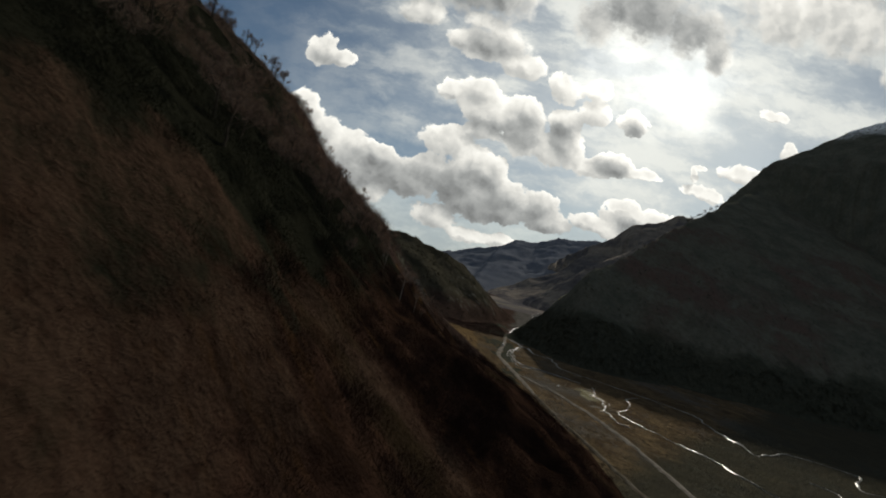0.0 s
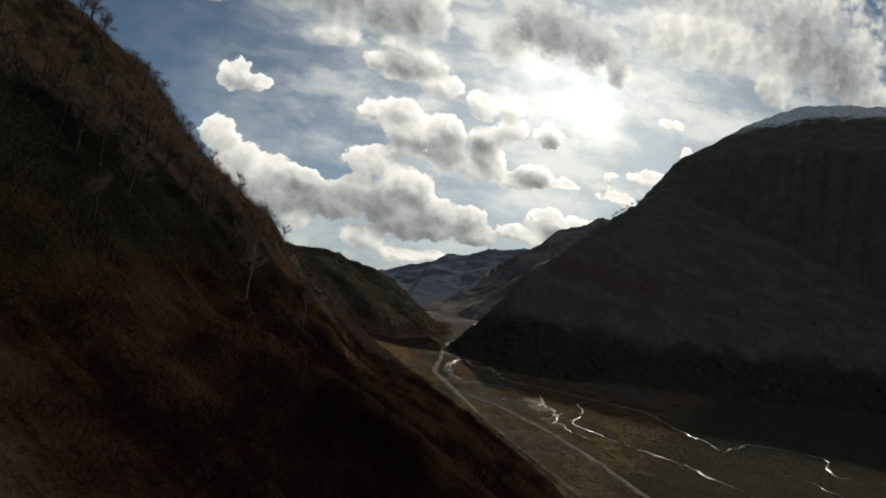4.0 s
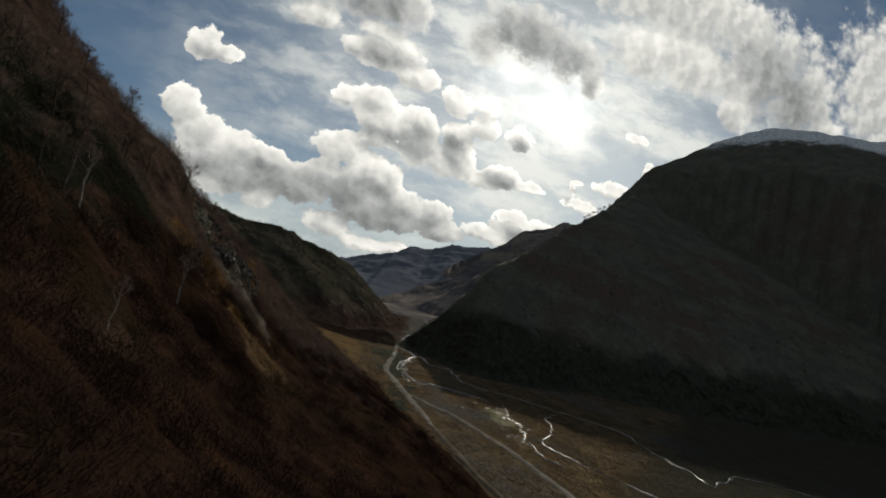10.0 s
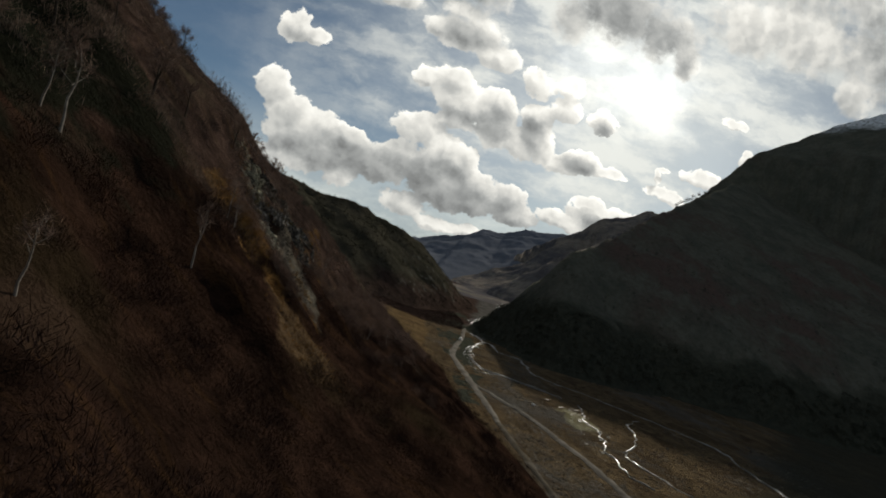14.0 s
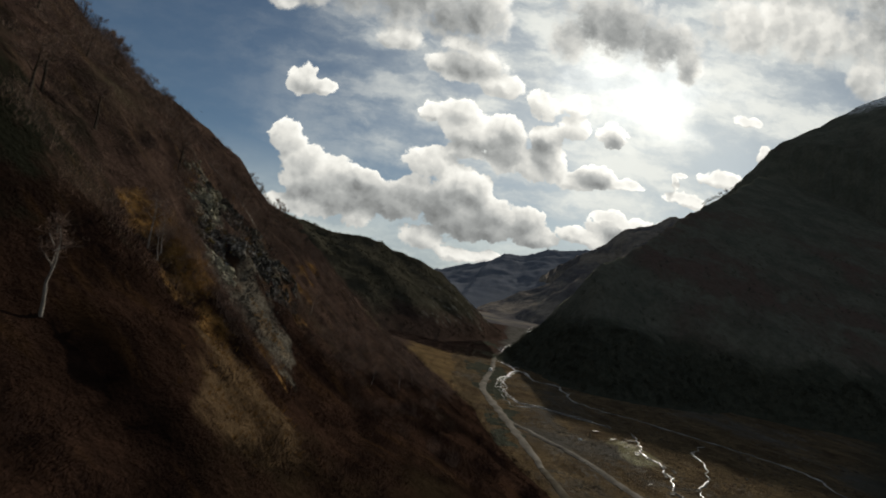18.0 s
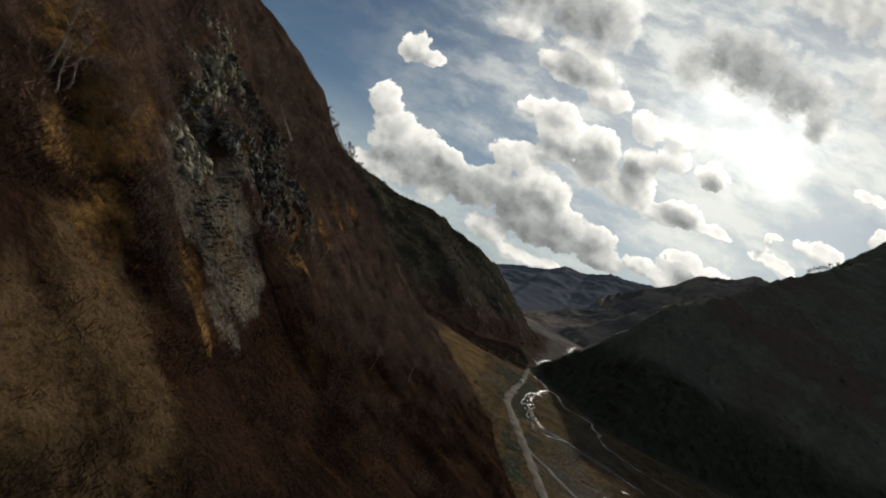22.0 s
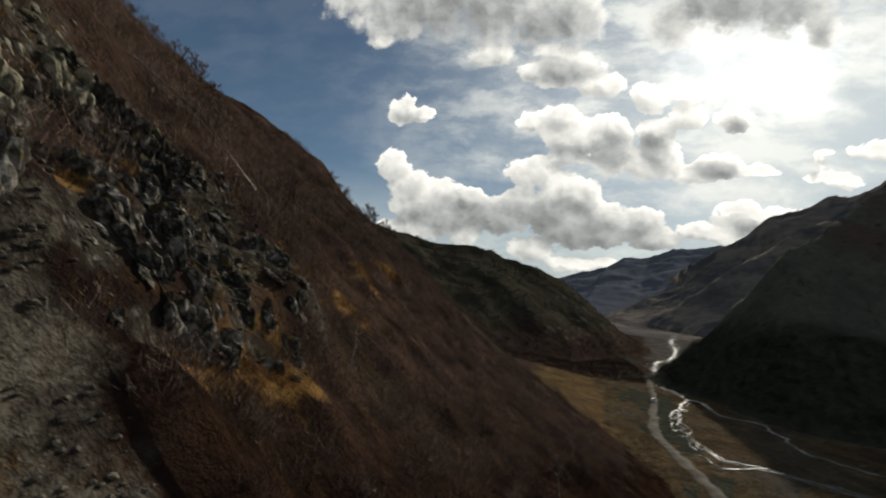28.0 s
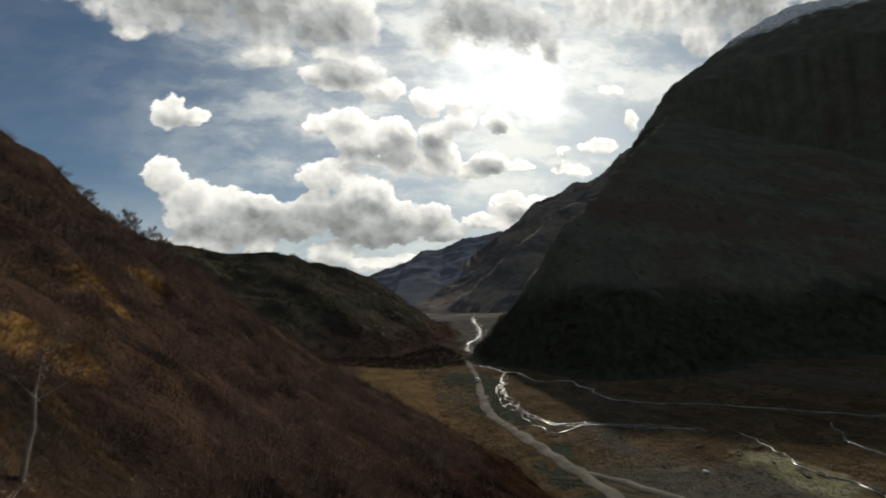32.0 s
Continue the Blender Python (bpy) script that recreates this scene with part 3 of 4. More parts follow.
def near_hill_z(x, y):
    u = -(x - along(NEAR_SHIFT, y) - along(FOOT_SHIFT, y) * ease(8, 34, x)) + 1.5 * fbm(x, y, 0.03, 3, 1.0)
    z = along(NEAR_RISE, u)
    z += 8.5 * math.exp(-((y - 78) / 16) ** 2 - ((u + 7) / 17) ** 2)
    z += along(NEAR_LIFT, y) * ease(10, 28, u) + along(HIGH_LIFT, y) * ease(45, 75, u)
    k = ease(2, 30, z)
    z += k * (3.0 * fbm(x * 0.45, y, 0.055, 4, 5.0) + 0.9 * fbm(x, y, 0.22, 4, 2.0))
    # rib of thicket before the scree chute, bank behind it
    z += 1.8 * math.exp(-((y - 145.5) / 2.4) ** 2) * ease(-13, -8, x) * (1 - ease(0, 6, x))
    z += 1.5 * ease(159.8, 161.2, y) * (1 - ease(166, 182, y)) * ease(-5, -2, x) * (1 - ease(5, 10, x))
    # rock outcrop, with a step at its foot
    k = ease(155, 161, y) * (1 - ease(177, 184, y)) * (1 - ease(-5.2, -3.6, x + 0.5 * fbm(x, y, 0.3, 3, 6.0)))
    z += 2.2 * k * ease(-20, -9, x)
    w = math.exp(-((x + 13) / 11) ** 2 - ((y - 172) / 13) ** 2)
    z += w * 2.4 * (ridged(x, y, 0.13, 4, 7.0) - 1.0) + w * 1.2 * abs(fbm(x, y, 0.35, 3, 8.0))
    return z


def ridge_field(x, y, ridge, back=1.6, power=1.0):
    """Height below a crest line: rows of x, y, height, run of the front slope. The front lies to the right of the line's direction."""
    best, hit = 1e18, None
    for (x0, y0, z0, d0), (x1, y1, z1, d1) in zip(ridge, ridge[1:]):
        ex, ey = x1 - x0, y1 - y0
        k = ((x - x0) * ex + (y - y0) * ey) / (ex * ex + ey * ey)
        k = min(1.0, max(0.0, k))
        px, py = x0 + k * ex, y0 + k * ey
        d2 = (x - px) ** 2 + (y - py) ** 2
        if d2 < best:
            side = (x - x0) * ey - (y - y0) * ex
            best, hit = d2, (z0 + k * (z1 - z0), d0 + k * (d1 - d0), side)
    z, run, side = hit
    d = math.sqrt(best) / (run if side > 0 else run * back)
    return z * max(-0.05, 1 - d) ** power if d < 1 else -0.05 * z * min(1.0, d - 1)


LEFT_FAR = [(-300, 425, 98, 150), (-108, 487, 77, 128), (-43, 540, 73, 108), (21, 598, 56, 78), (58, 628, 27, 55), (92, 652, 2, 36)]


def left_far_z(x, y):
    z = ridge_field(x, y, LEFT_FAR, 3.0, 0.8)
    k = ease(2, 25, z)
    return z + k * (5.0 * fbm(x, y, 0.02, 4, 11.0) + 2.0 * (ridged(x, y, 0.05, 3, 4.0) - 1.0))


def bench_z(x, y):
    """Sloping pasture between the near hillside and the next spur."""
    k = ease(250, 300, y) * (1 - ease(430, 520, y))
    return k * max(0.0, (41 + 7 * fbm(0, y, 0.03, 3, 16.0) - x) * 0.13) + 0.4 * fbm(x, y, 0.08, 3, 6.0) - 0.9


RIGHT = [(66, 425, 0, 28), (96, 422, 34, 58), (122, 414, 70, 85), (165, 452, 101, 162), (248, 537, 156, 274), (388, 677, 242, 457), (473, 785, 287, 571), (486, 800, 339, 600), (560, 808, 387, 629), (623, 795, 432, 639), (685, 777, 466, 644), (760, 744, 473, 645), (873, 720, 474, 648), (923, 707, 497, 654), (1373, 589, 503, 699)]


def right_hill_z(x, y):
    back = 0.40 + 1.0 * ease(480, 640, x)
    z = ridge_field(x, y, RIGHT, back, 0.92)
    k = ease(3, 60, z)
    return z + k * (5.0 * fbm(x, y, 0.012, 4, 21.0) + 3.0 * (ridged(x, y, 0.025, 4, 8.0) - 1.3))


MID = [(40, 1850, -8, 300), (146, 1900, 4, 380), (266, 1900, 48, 500), (369, 1900, 106, 650), (470, 1900, 184, 800), (574, 1900, 262, 900), (630, 1930, 322, 1000), (700, 1910, 385, 1050), (740, 1900, 418, 1050), (850, 1800, 445, 900), (950, 1700, 525, 900), (1300, 1500, 600, 900), (2000, 1100, 620, 900)]
RIB = [(205, 1380, -4, 150), (235, 1400, 10, 200), (271, 1400, 42, 260), (345, 1400, 98, 360), (472, 1430, 185, 480), (620, 1520, 290, 600), (800, 1600, 380, 700)]
BACK = [(-1500, 3300, 120, 1500), (-300, 3300, 120, 1500), (20, 3300, 176, 1500), (150, 3290, 232, 1500), (340, 3270, 300, 1500), (425, 3250, 358, 1500), (565, 3230, 356, 1500), (690, 3200, 420, 1500), (800, 3170, 425, 1500), (930, 3120, 455, 1500), (1300, 3000, 520, 1500), (2200, 2600, 700, 1500)]


def mid_z(x, y):
    z = max(ridge_field(x, y, MID, 1.2, 1.5), ridge_field(x, y, RIB, 0.8, 1.3))
    k = ease(5, 120, z)
    return z + k * (12 * fbm(x, y, 0.0035, 5, 31.0) + 20 * (ridged(x, y, 0.006, 4, 2.0) - 1.1))


def back_z(x, y):
    z = ridge_field(x, y, BACK, 1.5, 1.0)
    k = ease(5, 150, z)
    return z + k * (14 * fbm(x, y, 0.003, 5, 41.0) + 14 * (ridged(x, y, 0.0035, 4, 12.0) - 1.1) + 11 * (ridged(x, y, 0.011, 4, 3.0) - 1.1))


def steps(*parts):
    """Coordinates in runs of (start, end, step)."""
    out = []
    for a, b, s in parts:
        n = max(1, round((b - a) / s))
        out += [a + (b - a) * i / n for i in range(n)]
    return out + [parts[-1][1]]


def sheet(name, xs, ys, height, mat, label, category):
    """A grid of ground as one smooth mesh."""
    nx = len(xs)
    verts = [(x, y, height(x, y)) for y in ys for x in xs]
    faces = [(j * nx + i, j * nx + i + 1, (j + 1) * nx + i + 1, (j + 1) * nx + i) for j in range(len(ys) - 1) for i in range(nx - 1)]
    me = bpy.data.meshes.new(name)
    me.from_pydata(verts, [], faces)
    me.polygons.foreach_set("use_smooth", [True] * len(faces))
    me.materials.append(mat)
    return tagged(new(name, me), label, category, kind="structure")


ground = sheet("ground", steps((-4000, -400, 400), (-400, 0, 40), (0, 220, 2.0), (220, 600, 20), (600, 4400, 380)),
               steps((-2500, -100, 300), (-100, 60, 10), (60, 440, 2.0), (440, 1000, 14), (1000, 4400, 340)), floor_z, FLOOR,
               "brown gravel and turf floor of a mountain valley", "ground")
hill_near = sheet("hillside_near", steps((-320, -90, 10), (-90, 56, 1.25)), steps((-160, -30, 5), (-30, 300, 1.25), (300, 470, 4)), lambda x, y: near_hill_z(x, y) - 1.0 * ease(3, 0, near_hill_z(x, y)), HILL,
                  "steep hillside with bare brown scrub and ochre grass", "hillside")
hill_left = sheet("hillside_far", steps((-420, 100, 4)), steps((330, 760, 4)), left_far_z, SPUR, "dark wooded spur with pale cliff streaks at its end", "hillside")
bench = sheet("pasture", steps((-60, 54, 2.5)), steps((240, 520, 2.5)), bench_z, TAN, "tan dry pasture sloping to the gravel road", "pasture")
mountain = sheet("mountain_dark", steps((40, 300, 4), (300, 900, 8), (900, 1400, 40)), steps((60, 600, 5), (600, 900, 8), (900, 1300, 40)), right_hill_z, DARK, "dark shaded mountain side with a snow-dusted top", "mountain")
mid_range = sheet("mountain_mid", steps((-300, 2000, 16)), steps((900, 2600, 16)), mid_z, FAR, "brown grassy mountain slopes far up the valley", "mountain")
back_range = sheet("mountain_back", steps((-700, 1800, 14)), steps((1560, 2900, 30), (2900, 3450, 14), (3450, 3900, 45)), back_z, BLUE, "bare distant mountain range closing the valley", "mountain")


# ---- road and streams ----
def ribbon(name, line, mat, label, category, lift=0.12, ragged=0.12, crown=0.08, kind="structure", base=floor_z, wander=0.0, seed=0.0):
    """A strip along rows of x, y, width that follows the ground, subdivided along a smooth curve."""
    pts = []
    for i in range(len(line) - 1):
        p0, p1, p2, p3 = line[max(0, i - 1)], line[i], line[i + 1], line[min(len(line) - 1, i + 2)]
        n = max(2, int(math.hypot(p2[0] - p1[0], p2[1] - p1[1]) / (1.3 if wander else 2.5)))
        for k in range(n):
            t = k / n
            pts.append([0.5 * (2 * b + (c - a) * t + (2 * a - 5 * b + 4 * c - d) * t * t + (3 * b - a - 3 * c + d) * t ** 3) for a, b, c, d in zip(p0, p1, p2, p3)])
    pts.append(list(line[-1]))
    if wander:
        pts = [[x + wander * (1.6 * fbm(x, y, 0.09, 3, 60.0 + seed) + 0.7 * fbm(x, y, 0.3, 3, 70.0 + seed)), y + wander * 1.2 * fbm(x, y, 0.09, 3, 80.0 + seed), w * max(0.15, 0.75 + 1.1 * fbm(x, y, 0.12, 3, 90.0 + seed))] for x, y, w in pts]
    verts, faces, across = [], [], 5
    for i, (x, y, w) in enumerate(pts):
        a, b = pts[max(0, i - 1)], pts[min(len(pts) - 1, i + 1)]
        dx, dy = b[0] - a[0], b[1] - a[1]
        d = math.hypot(dx, dy) or 1
        nx, ny = -dy / d, dx / d
        wl, wr = w * (0.5 + ragged * fbm(x, y, 0.3, 3, 1.0)), w * (0.5 + ragged * fbm(x, y, 0.3, 3, 50.0))
        for j in range(across):
            s = -wl + (wl + wr) * j / (across - 1)
            px, py = x + nx * s, y + ny * s
            verts.append((px, py, base(px, py) + lift + crown * (1 - abs(2 * j / (across - 1) - 1)) - (0.25 if j in (0, across - 1) else 0)))
        if i:
            for j in range(across - 1):
                v = (i - 1) * across + j
                faces.append((v, v + across, v + across + 1, v + 1))
    me = bpy.data.meshes.new(name)
    me.from_pydata(verts, [], faces)
    me.polygons.foreach_set("use_smooth", [True] * len(faces))
    me.materials.append(mat)
    return tagged(new(name, me), label, category, kind=kind)


ribbon("road", [(66, 425, 2.5), (60, 395, 2.7), (56, 365, 2.9), (49, 330, 2.9), (44, 300, 3.0), (44.5, 280, 3.2), (47.6, 243, 3.0), (49.3, 210, 2.0)], ROAD,
       "pale gravel road along the foot of the hillside", "road", lift=0.35, ragged=0.3)
ribbon("road_old", [(49.3, 212, 2.0), (51.2, 190, 1.8), (56, 156, 1.8), (61, 115, 1.8), (66, 60, 1.9), (70, -60, 2.0)], OLD_ROAD,
       "dull gravel track along the foot of the hillside", "road", lift=0.3, ragged=0.4)
ribbon("road_branch", [(48.5, 249, 2.0), (55, 238, 2.2), (61, 227, 2.3), (66.5, 211, 2.3), (71, 190, 2.3), (75, 163, 2.3), (77, 128, 2.3), (77, 70, 2.3), (75, -40, 2.3)], ROAD,
       "pale gravel track branching off across the valley floor", "road", lift=0.3, ragged=0.3)
ribbon("water_main", [(210, 1010, 1.8), (184, 900, 1.7), (165, 820, 1.6), (130, 650, 1.3), (104, 557, 1.1), (84, 505, 1.0), (71, 434, 0.9), (65, 390, 0.9), (69, 383, 1.8), (69, 370, 1.8), (73, 367, 1.8), (75, 358, 1.7), (74, 347, 1.7), (77, 340, 1.3), (84, 338, 1.1), (85, 325, 1.0), (84, 308, 1.0), (89, 297, 1.0), (112, 281, 1.0), (139, 249, 1.0), (137, 231, 1.3), (138, 207, 1.3), (136, 195, 1.1), (148, 201, 0.9), (160, 208, 0.9), (180, 198, 0.9), (164, 179, 0.9), (180, 173, 0.9), (200, 160, 1.0)], WATER,
       "narrow braided glacial stream on gravel", "stream", lift=0.20, ragged=0.8, crown=0, wander=1.0)
ribbon("water_side", [(69, 367, 0.9), (61, 347, 1.0), (57, 338, 0.8), (53, 323, 0.5), (50, 309, 0.4), (52, 300, 0.5), (51, 288, 0.45)], WATER,
       "thin side stream winding over the gravel", "stream", lift=0.20, ragged=0.8, crown=0, wander=1.0)
ribbon("water_braid", [(50, 284, 0.4), (52, 278, 0.5), (55, 275.5, 0.55), (61, 278.5, 0.6), (65, 280, 0.5), (69, 278, 0.4), (77, 271, 0.6), (84, 266, 0.6)], WATER,
       "thin braided channel on the gravel", "stream", lift=0.20, ragged=0.8, crown=0, wander=1.0)
ribbon("water_thread", [(54, 286, 0.4), (55, 282, 0.5), (58, 280.5, 0.45), (64, 281.5, 0.4)], WATER,
       "thread of water between gravel bars", "stream", lift=0.20, ragged=0.8, crown=0, wander=1.0)
ribbon("water_lower", [(140, 172, 0.6), (146, 166, 0.8), (146, 154, 0.8), (158, 152, 0.8), (176, 146, 0.8)], WATER, "shallow trickle across dark gravel", "stream", lift=0.20, ragged=0.8, crown=0, wander=1.0)
ribbon("water_right", [(116, 262, 0.5), (104, 246, 0.6), (98, 226, 0.6), (88, 214, 0.8), (92, 196, 0.9), (104, 176, 1.0), (112, 140, 1.0)], WATER,
       "thin trickle winding past a pale gravel bar", "stream", lift=0.20, ragged=0.8, crown=0, wander=1.0)


# second and third strands beside the main channels
STRANDS = [(210, 1010, 0.9), (184, 900, 0.9), (165, 820, 0.8), (130, 650, 0.7), (104, 557, 0.6), (84, 505, 0.5), (71, 434, 0.5), (66, 395, 0.4), (69, 380, 0.4)]
for k in (1, 2):
    ribbon("water_strand", [(x + (-1) ** k * 1.2, y, w * 0.7) for x, y, w in STRANDS], WATER, "side strand of the braided stream", "stream", lift=0.20, ragged=0.8, crown=0, wander=5.0, seed=5.0 * k)
LOWER = [(70, 366, 0.30), (64, 350, 0.35), (58, 336, 0.30), (55, 318, 0.25), (53, 300, 0.25), (54, 288, 0.25), (60, 280, 0.30), (70, 276, 0.32), (84, 266, 0.28)]
for k in (1, 2, 3):
    ribbon("water_strand", LOWER[k - 1:], WATER, "thin strand of water between gravel bars", "stream", lift=0.20, ragged=0.8, crown=0, wander=2.4, seed=11.0 * k)
ribbon("water_strand", [(92, 262, 0.4), (88, 250, 0.5), (85, 240, 0.6), (86, 229, 0.7), (82, 218, 0.6), (80, 206, 0.5), (84, 190, 0.35)], WATER, "bright rill running over the pale gravel bar", "stream", lift=0.25, ragged=0.8, crown=0, wander=1.5, seed=4.0)


# ---- plants and stones ----
def plain_look(low, high, scale=0.5, rough=0.9):
    def build(n, bsdf, p):
        pick = n.add("ShaderNodeNewGeometry").outputs["Random Per Island"]
        tone = n.math("ADD", n.math("MULTIPLY", n.noise(p, scale, 4.0, 0.6), 0.55), n.math("MULTIPLY", n.noise(p, scale * 3.6, 3.0, 0.6), 0.45))
        tone = n.math("MULTIPLY_ADD", pick, 0.22, tone)
        put(n, bsdf, "Base Color", n.mix(n.ramp(tone, 0.42, 0.80), low, high))
    return build


def rock_look(n, bsdf, p):
    pick = n.add("ShaderNodeObjectInfo").outputs["Random"]
    fine = n.noise(p, 2.2, 6.0, 0.7)
    c = n.mix(n.ramp(n.math("ADD", n.math("MULTIPLY", fine, 0.6), n.math("MULTIPLY", n.noise(n.vec("MULTIPLY", p, (1.0, 1.0, 0.45)), 0.6, 5.0, 0.65), 0.4)), 0.45, 0.60), (0.058, 0.053, 0.045), (0.36, 0.335, 0.295))
    crack = n.add("ShaderNodeTexVoronoi", {"Vector": n.vec("MULTIPLY", p, (1.0, 1.0, 0.6)), "Scale": 1.1, "Detail": 2.0}, feature="DISTANCE_TO_EDGE").outputs[0]
    c = n.mix(n.ramp(crack, 0.10, 0.0, 0.0, 0.85), c, (0.022, 0.020, 0.017))
    c = n.mix(n.ramp(pick, 0.35, 0.7), c, n.vec("MULTIPLY", c, (0.65, 0.65, 0.62)))
    c = n.mix(n.ramp(n.noise(p, 0.8, 4.0), 0.56, 0.66), c, (0.11, 0.085, 0.035))
    put(n, bsdf, "Base Color", c)
    bump(n, bsdf, fine, 0.9, 0.25)


# northern scrub lightened as if sunlit, maroon southern scrub darkened for cloud shade
SCRUB = material("bare_scrub", plain_look((0.135, 0.096, 0.078), (0.350, 0.255, 0.200), 0.22))
SCRUB_SHADED = material("maroon_scrub", plain_look((0.020, 0.0125, 0.0105), (0.062, 0.038, 0.031), 0.22))
SCRUB_RED = material("russet_scrub", plain_look((0.122, 0.084, 0.062), (0.320, 0.225, 0.165), 0.25))
HEATHER = material("brown_heath", plain_look((0.044, 0.033, 0.026), (0.125, 0.090, 0.068), 0.3))
GREEN = material("mossy_thicket", plain_look((0.016, 0.017, 0.011), (0.046, 0.045, 0.031), 0.2))
TUFT = material("ochre_grass", plain_look((0.14, 0.078, 0.028), (0.36, 0.215, 0.080), 0.3))
WOODS = material("dark_woods", plain_look((0.042, 0.038, 0.028), (0.088, 0.076, 0.056), 0.05))
HEATH = material("mountain_heath", plain_look((0.030, 0.032, 0.024), (0.070, 0.068, 0.050), 0.03))
BARK = material("grey_bark", plain_look((0.045, 0.036, 0.028), (0.11, 0.09, 0.07), 2.0))
BIRCH = material("pale_bark", plain_look((0.20, 0.175, 0.15), (0.42, 0.38, 0.33), 1.2))
ROCK = material("grey_rock", rock_look)
PALE_ROCK = material("lichened_rock", lambda n, bsdf, p: (put(n, bsdf, "Base Color", n.mix(n.ramp(n.noise(p, 1.6, 6.0, 0.7), 0.38, 0.62), (0.13, 0.12, 0.085), (0.42, 0.39, 0.29))), bump(n, bsdf, n.noise(p, 2.5, 6.0, 0.7), 0.9, 0.25)))
STONE = material("river_stone", plain_look((0.065, 0.058, 0.047), (0.18, 0.16, 0.13), 1.0))

rng = np.random.default_rng(7)


def blade(out, base, tip, width):
    """A thin three-sided twig as one triangle."""
    d = tip - base
    side = np.cross(d, rng.normal(size=3))
    side *= width / (np.linalg.norm(side) + 1e-9)
    out += [base - side, base + side, tip]


def shrub_shape(stems, twigs, spread, width, floor=0.0):
    """Corners of the triangles of a leafless shrub one metre high."""
    out = []
    for _ in range(stems):
        a, lean = rng.uniform(0, 2 * math.pi), spread * math.sqrt(rng.uniform(0.02, 1))
        way = np.array([math.cos(a) * math.sin(lean), math.sin(a) * math.sin(lean), math.cos(lean)])
        base = np.array([math.cos(a), math.sin(a), 0]) * rng.uniform(0, 0.12) + np.array([0, 0, -0.1])
        tip = base + way * rng.uniform(0.65, 1.1)
        blade(out, base, tip, width)
        for _ in range(twigs):
            k = rng.uniform(0.35, 0.9)
            start = base + (tip - base) * k
            off = way * rng.uniform(0.1, 0.35) + rng.normal(size=3) * 0.16 + np.array([0, 0, 0.06])
            blade(out, start, start + off, width * 0.8)
    return np.array(out).reshape(-1, 3)


def strew(name, shapes, spots, mat, label, category):
    """Many small plants or stones joined into one mesh. spots: x, y, z, size, width factor."""
    parts = []
    for i, (x, y, z, size, wide) in enumerate(spots):
        shape = shapes[i % len(shapes)]
        a = rng.uniform(0, 2 * math.pi)
        c, s = math.cos(a) * size * wide, math.sin(a) * size * wide
        v = np.empty_like(shape)
        v[:, 0], v[:, 1], v[:, 2] = shape[:, 0] * c - shape[:, 1] * s + x, shape[:, 0] * s + shape[:, 1] * c + y, shape[:, 2] * size + z
        parts.append(v)
    co = np.concatenate(parts).astype(np.float32)
    n = len(co)
    me = bpy.data.meshes.new(name)
    me.vertices.add(n)
    me.vertices.foreach_set("co", co.ravel())
    me.loops.add(n)
    me.loops.foreach_set("vertex_index", np.arange(n, dtype=np.int32))
    me.polygons.add(n // 3)
    me.polygons.foreach_set("loop_start", np.arange(0, n, 3, dtype=np.int32))
    me.update(calc_edges=True)
    me.materials.append(mat)
    return tagged(new(name, me), label, category, kind="stuff")


def inside(rows, x, y, grow=1.0):
    return any(((x - a) / (c * grow)) ** 2 + ((y - b) / (d * grow)) ** 2 < 1 for a, b, c, d in rows)


def bush_shape(twigs, width, flat=0.8):
    """Corners of the triangles of a rounded leafless bush one metre high: fine twigs fanning out to a domed crown."""
    out = []
    for _ in range(twigs):
        a, up = rng.uniform(0, 2 * math.pi), rng.uniform(0.02, 1.0)
        ring = math.sqrt(1 - up * up)
        way = np.array([math.cos(a) * ring * flat, math.sin(a) * ring * flat, up])
        tip = way * rng.uniform(0.45, 1.08) + rng.normal(size=3) * 0.07
        grow = np.array([way[0] * 0.5, way[1] * 0.5, 0.75]) + rng.normal(size=3) * 0.28
        blade(out, tip - grow * rng.uniform(0.18, 0.45), tip, width)
    return np.array(out).reshape(-1, 3)


def cloud_shade_side(x, y):
    """True on the southern slope, where cloud shade is put into the plant colours."""
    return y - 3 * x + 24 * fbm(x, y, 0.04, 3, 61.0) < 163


shrubs = [bush_shape(130, 0.0085) for _ in range(8)]
brown, russet, maroon, mossy, tufts = [], [], [], [], []
count = 0
while count < 15500:
    x, y = rng.uniform(-78, 52), rng.uniform(-10, 335)
    if rng.uniform() > (1.0 if y < 230 else 0.8):
        continue
    count += 1
    z = near_hill_z(x, y)
    if z < 0.8 or inside(ROCKY + CLIFFS, x, y, 0.85) or inside(SCREE, x, y, 1.0):
        continue
    thin = inside(ORANGE, x, y, 1.0) or inside(BARE + DULL, x, y, 1.0)
    if thin and rng.uniform() < 0.75:
        continue
    patchy = fbm(x, y, 0.09, 3, 77.0)
    if patchy < -0.22 or (y > 120 and fbm(x, y, 0.22, 2, 12.0) < -0.12):
        continue
    size = rng.uniform(0.9, 2.1) * (1.0 + 0.8 * max(0.0, patchy)) * (0.5 if thin or z < 4 else 1.0)
    if cloud_shade_side(x, y):
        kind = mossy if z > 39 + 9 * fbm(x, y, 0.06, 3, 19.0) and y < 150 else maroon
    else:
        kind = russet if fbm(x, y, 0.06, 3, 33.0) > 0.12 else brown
    kind.append((x, y, z - 0.1, size, rng.uniform(0.9, 1.35)))
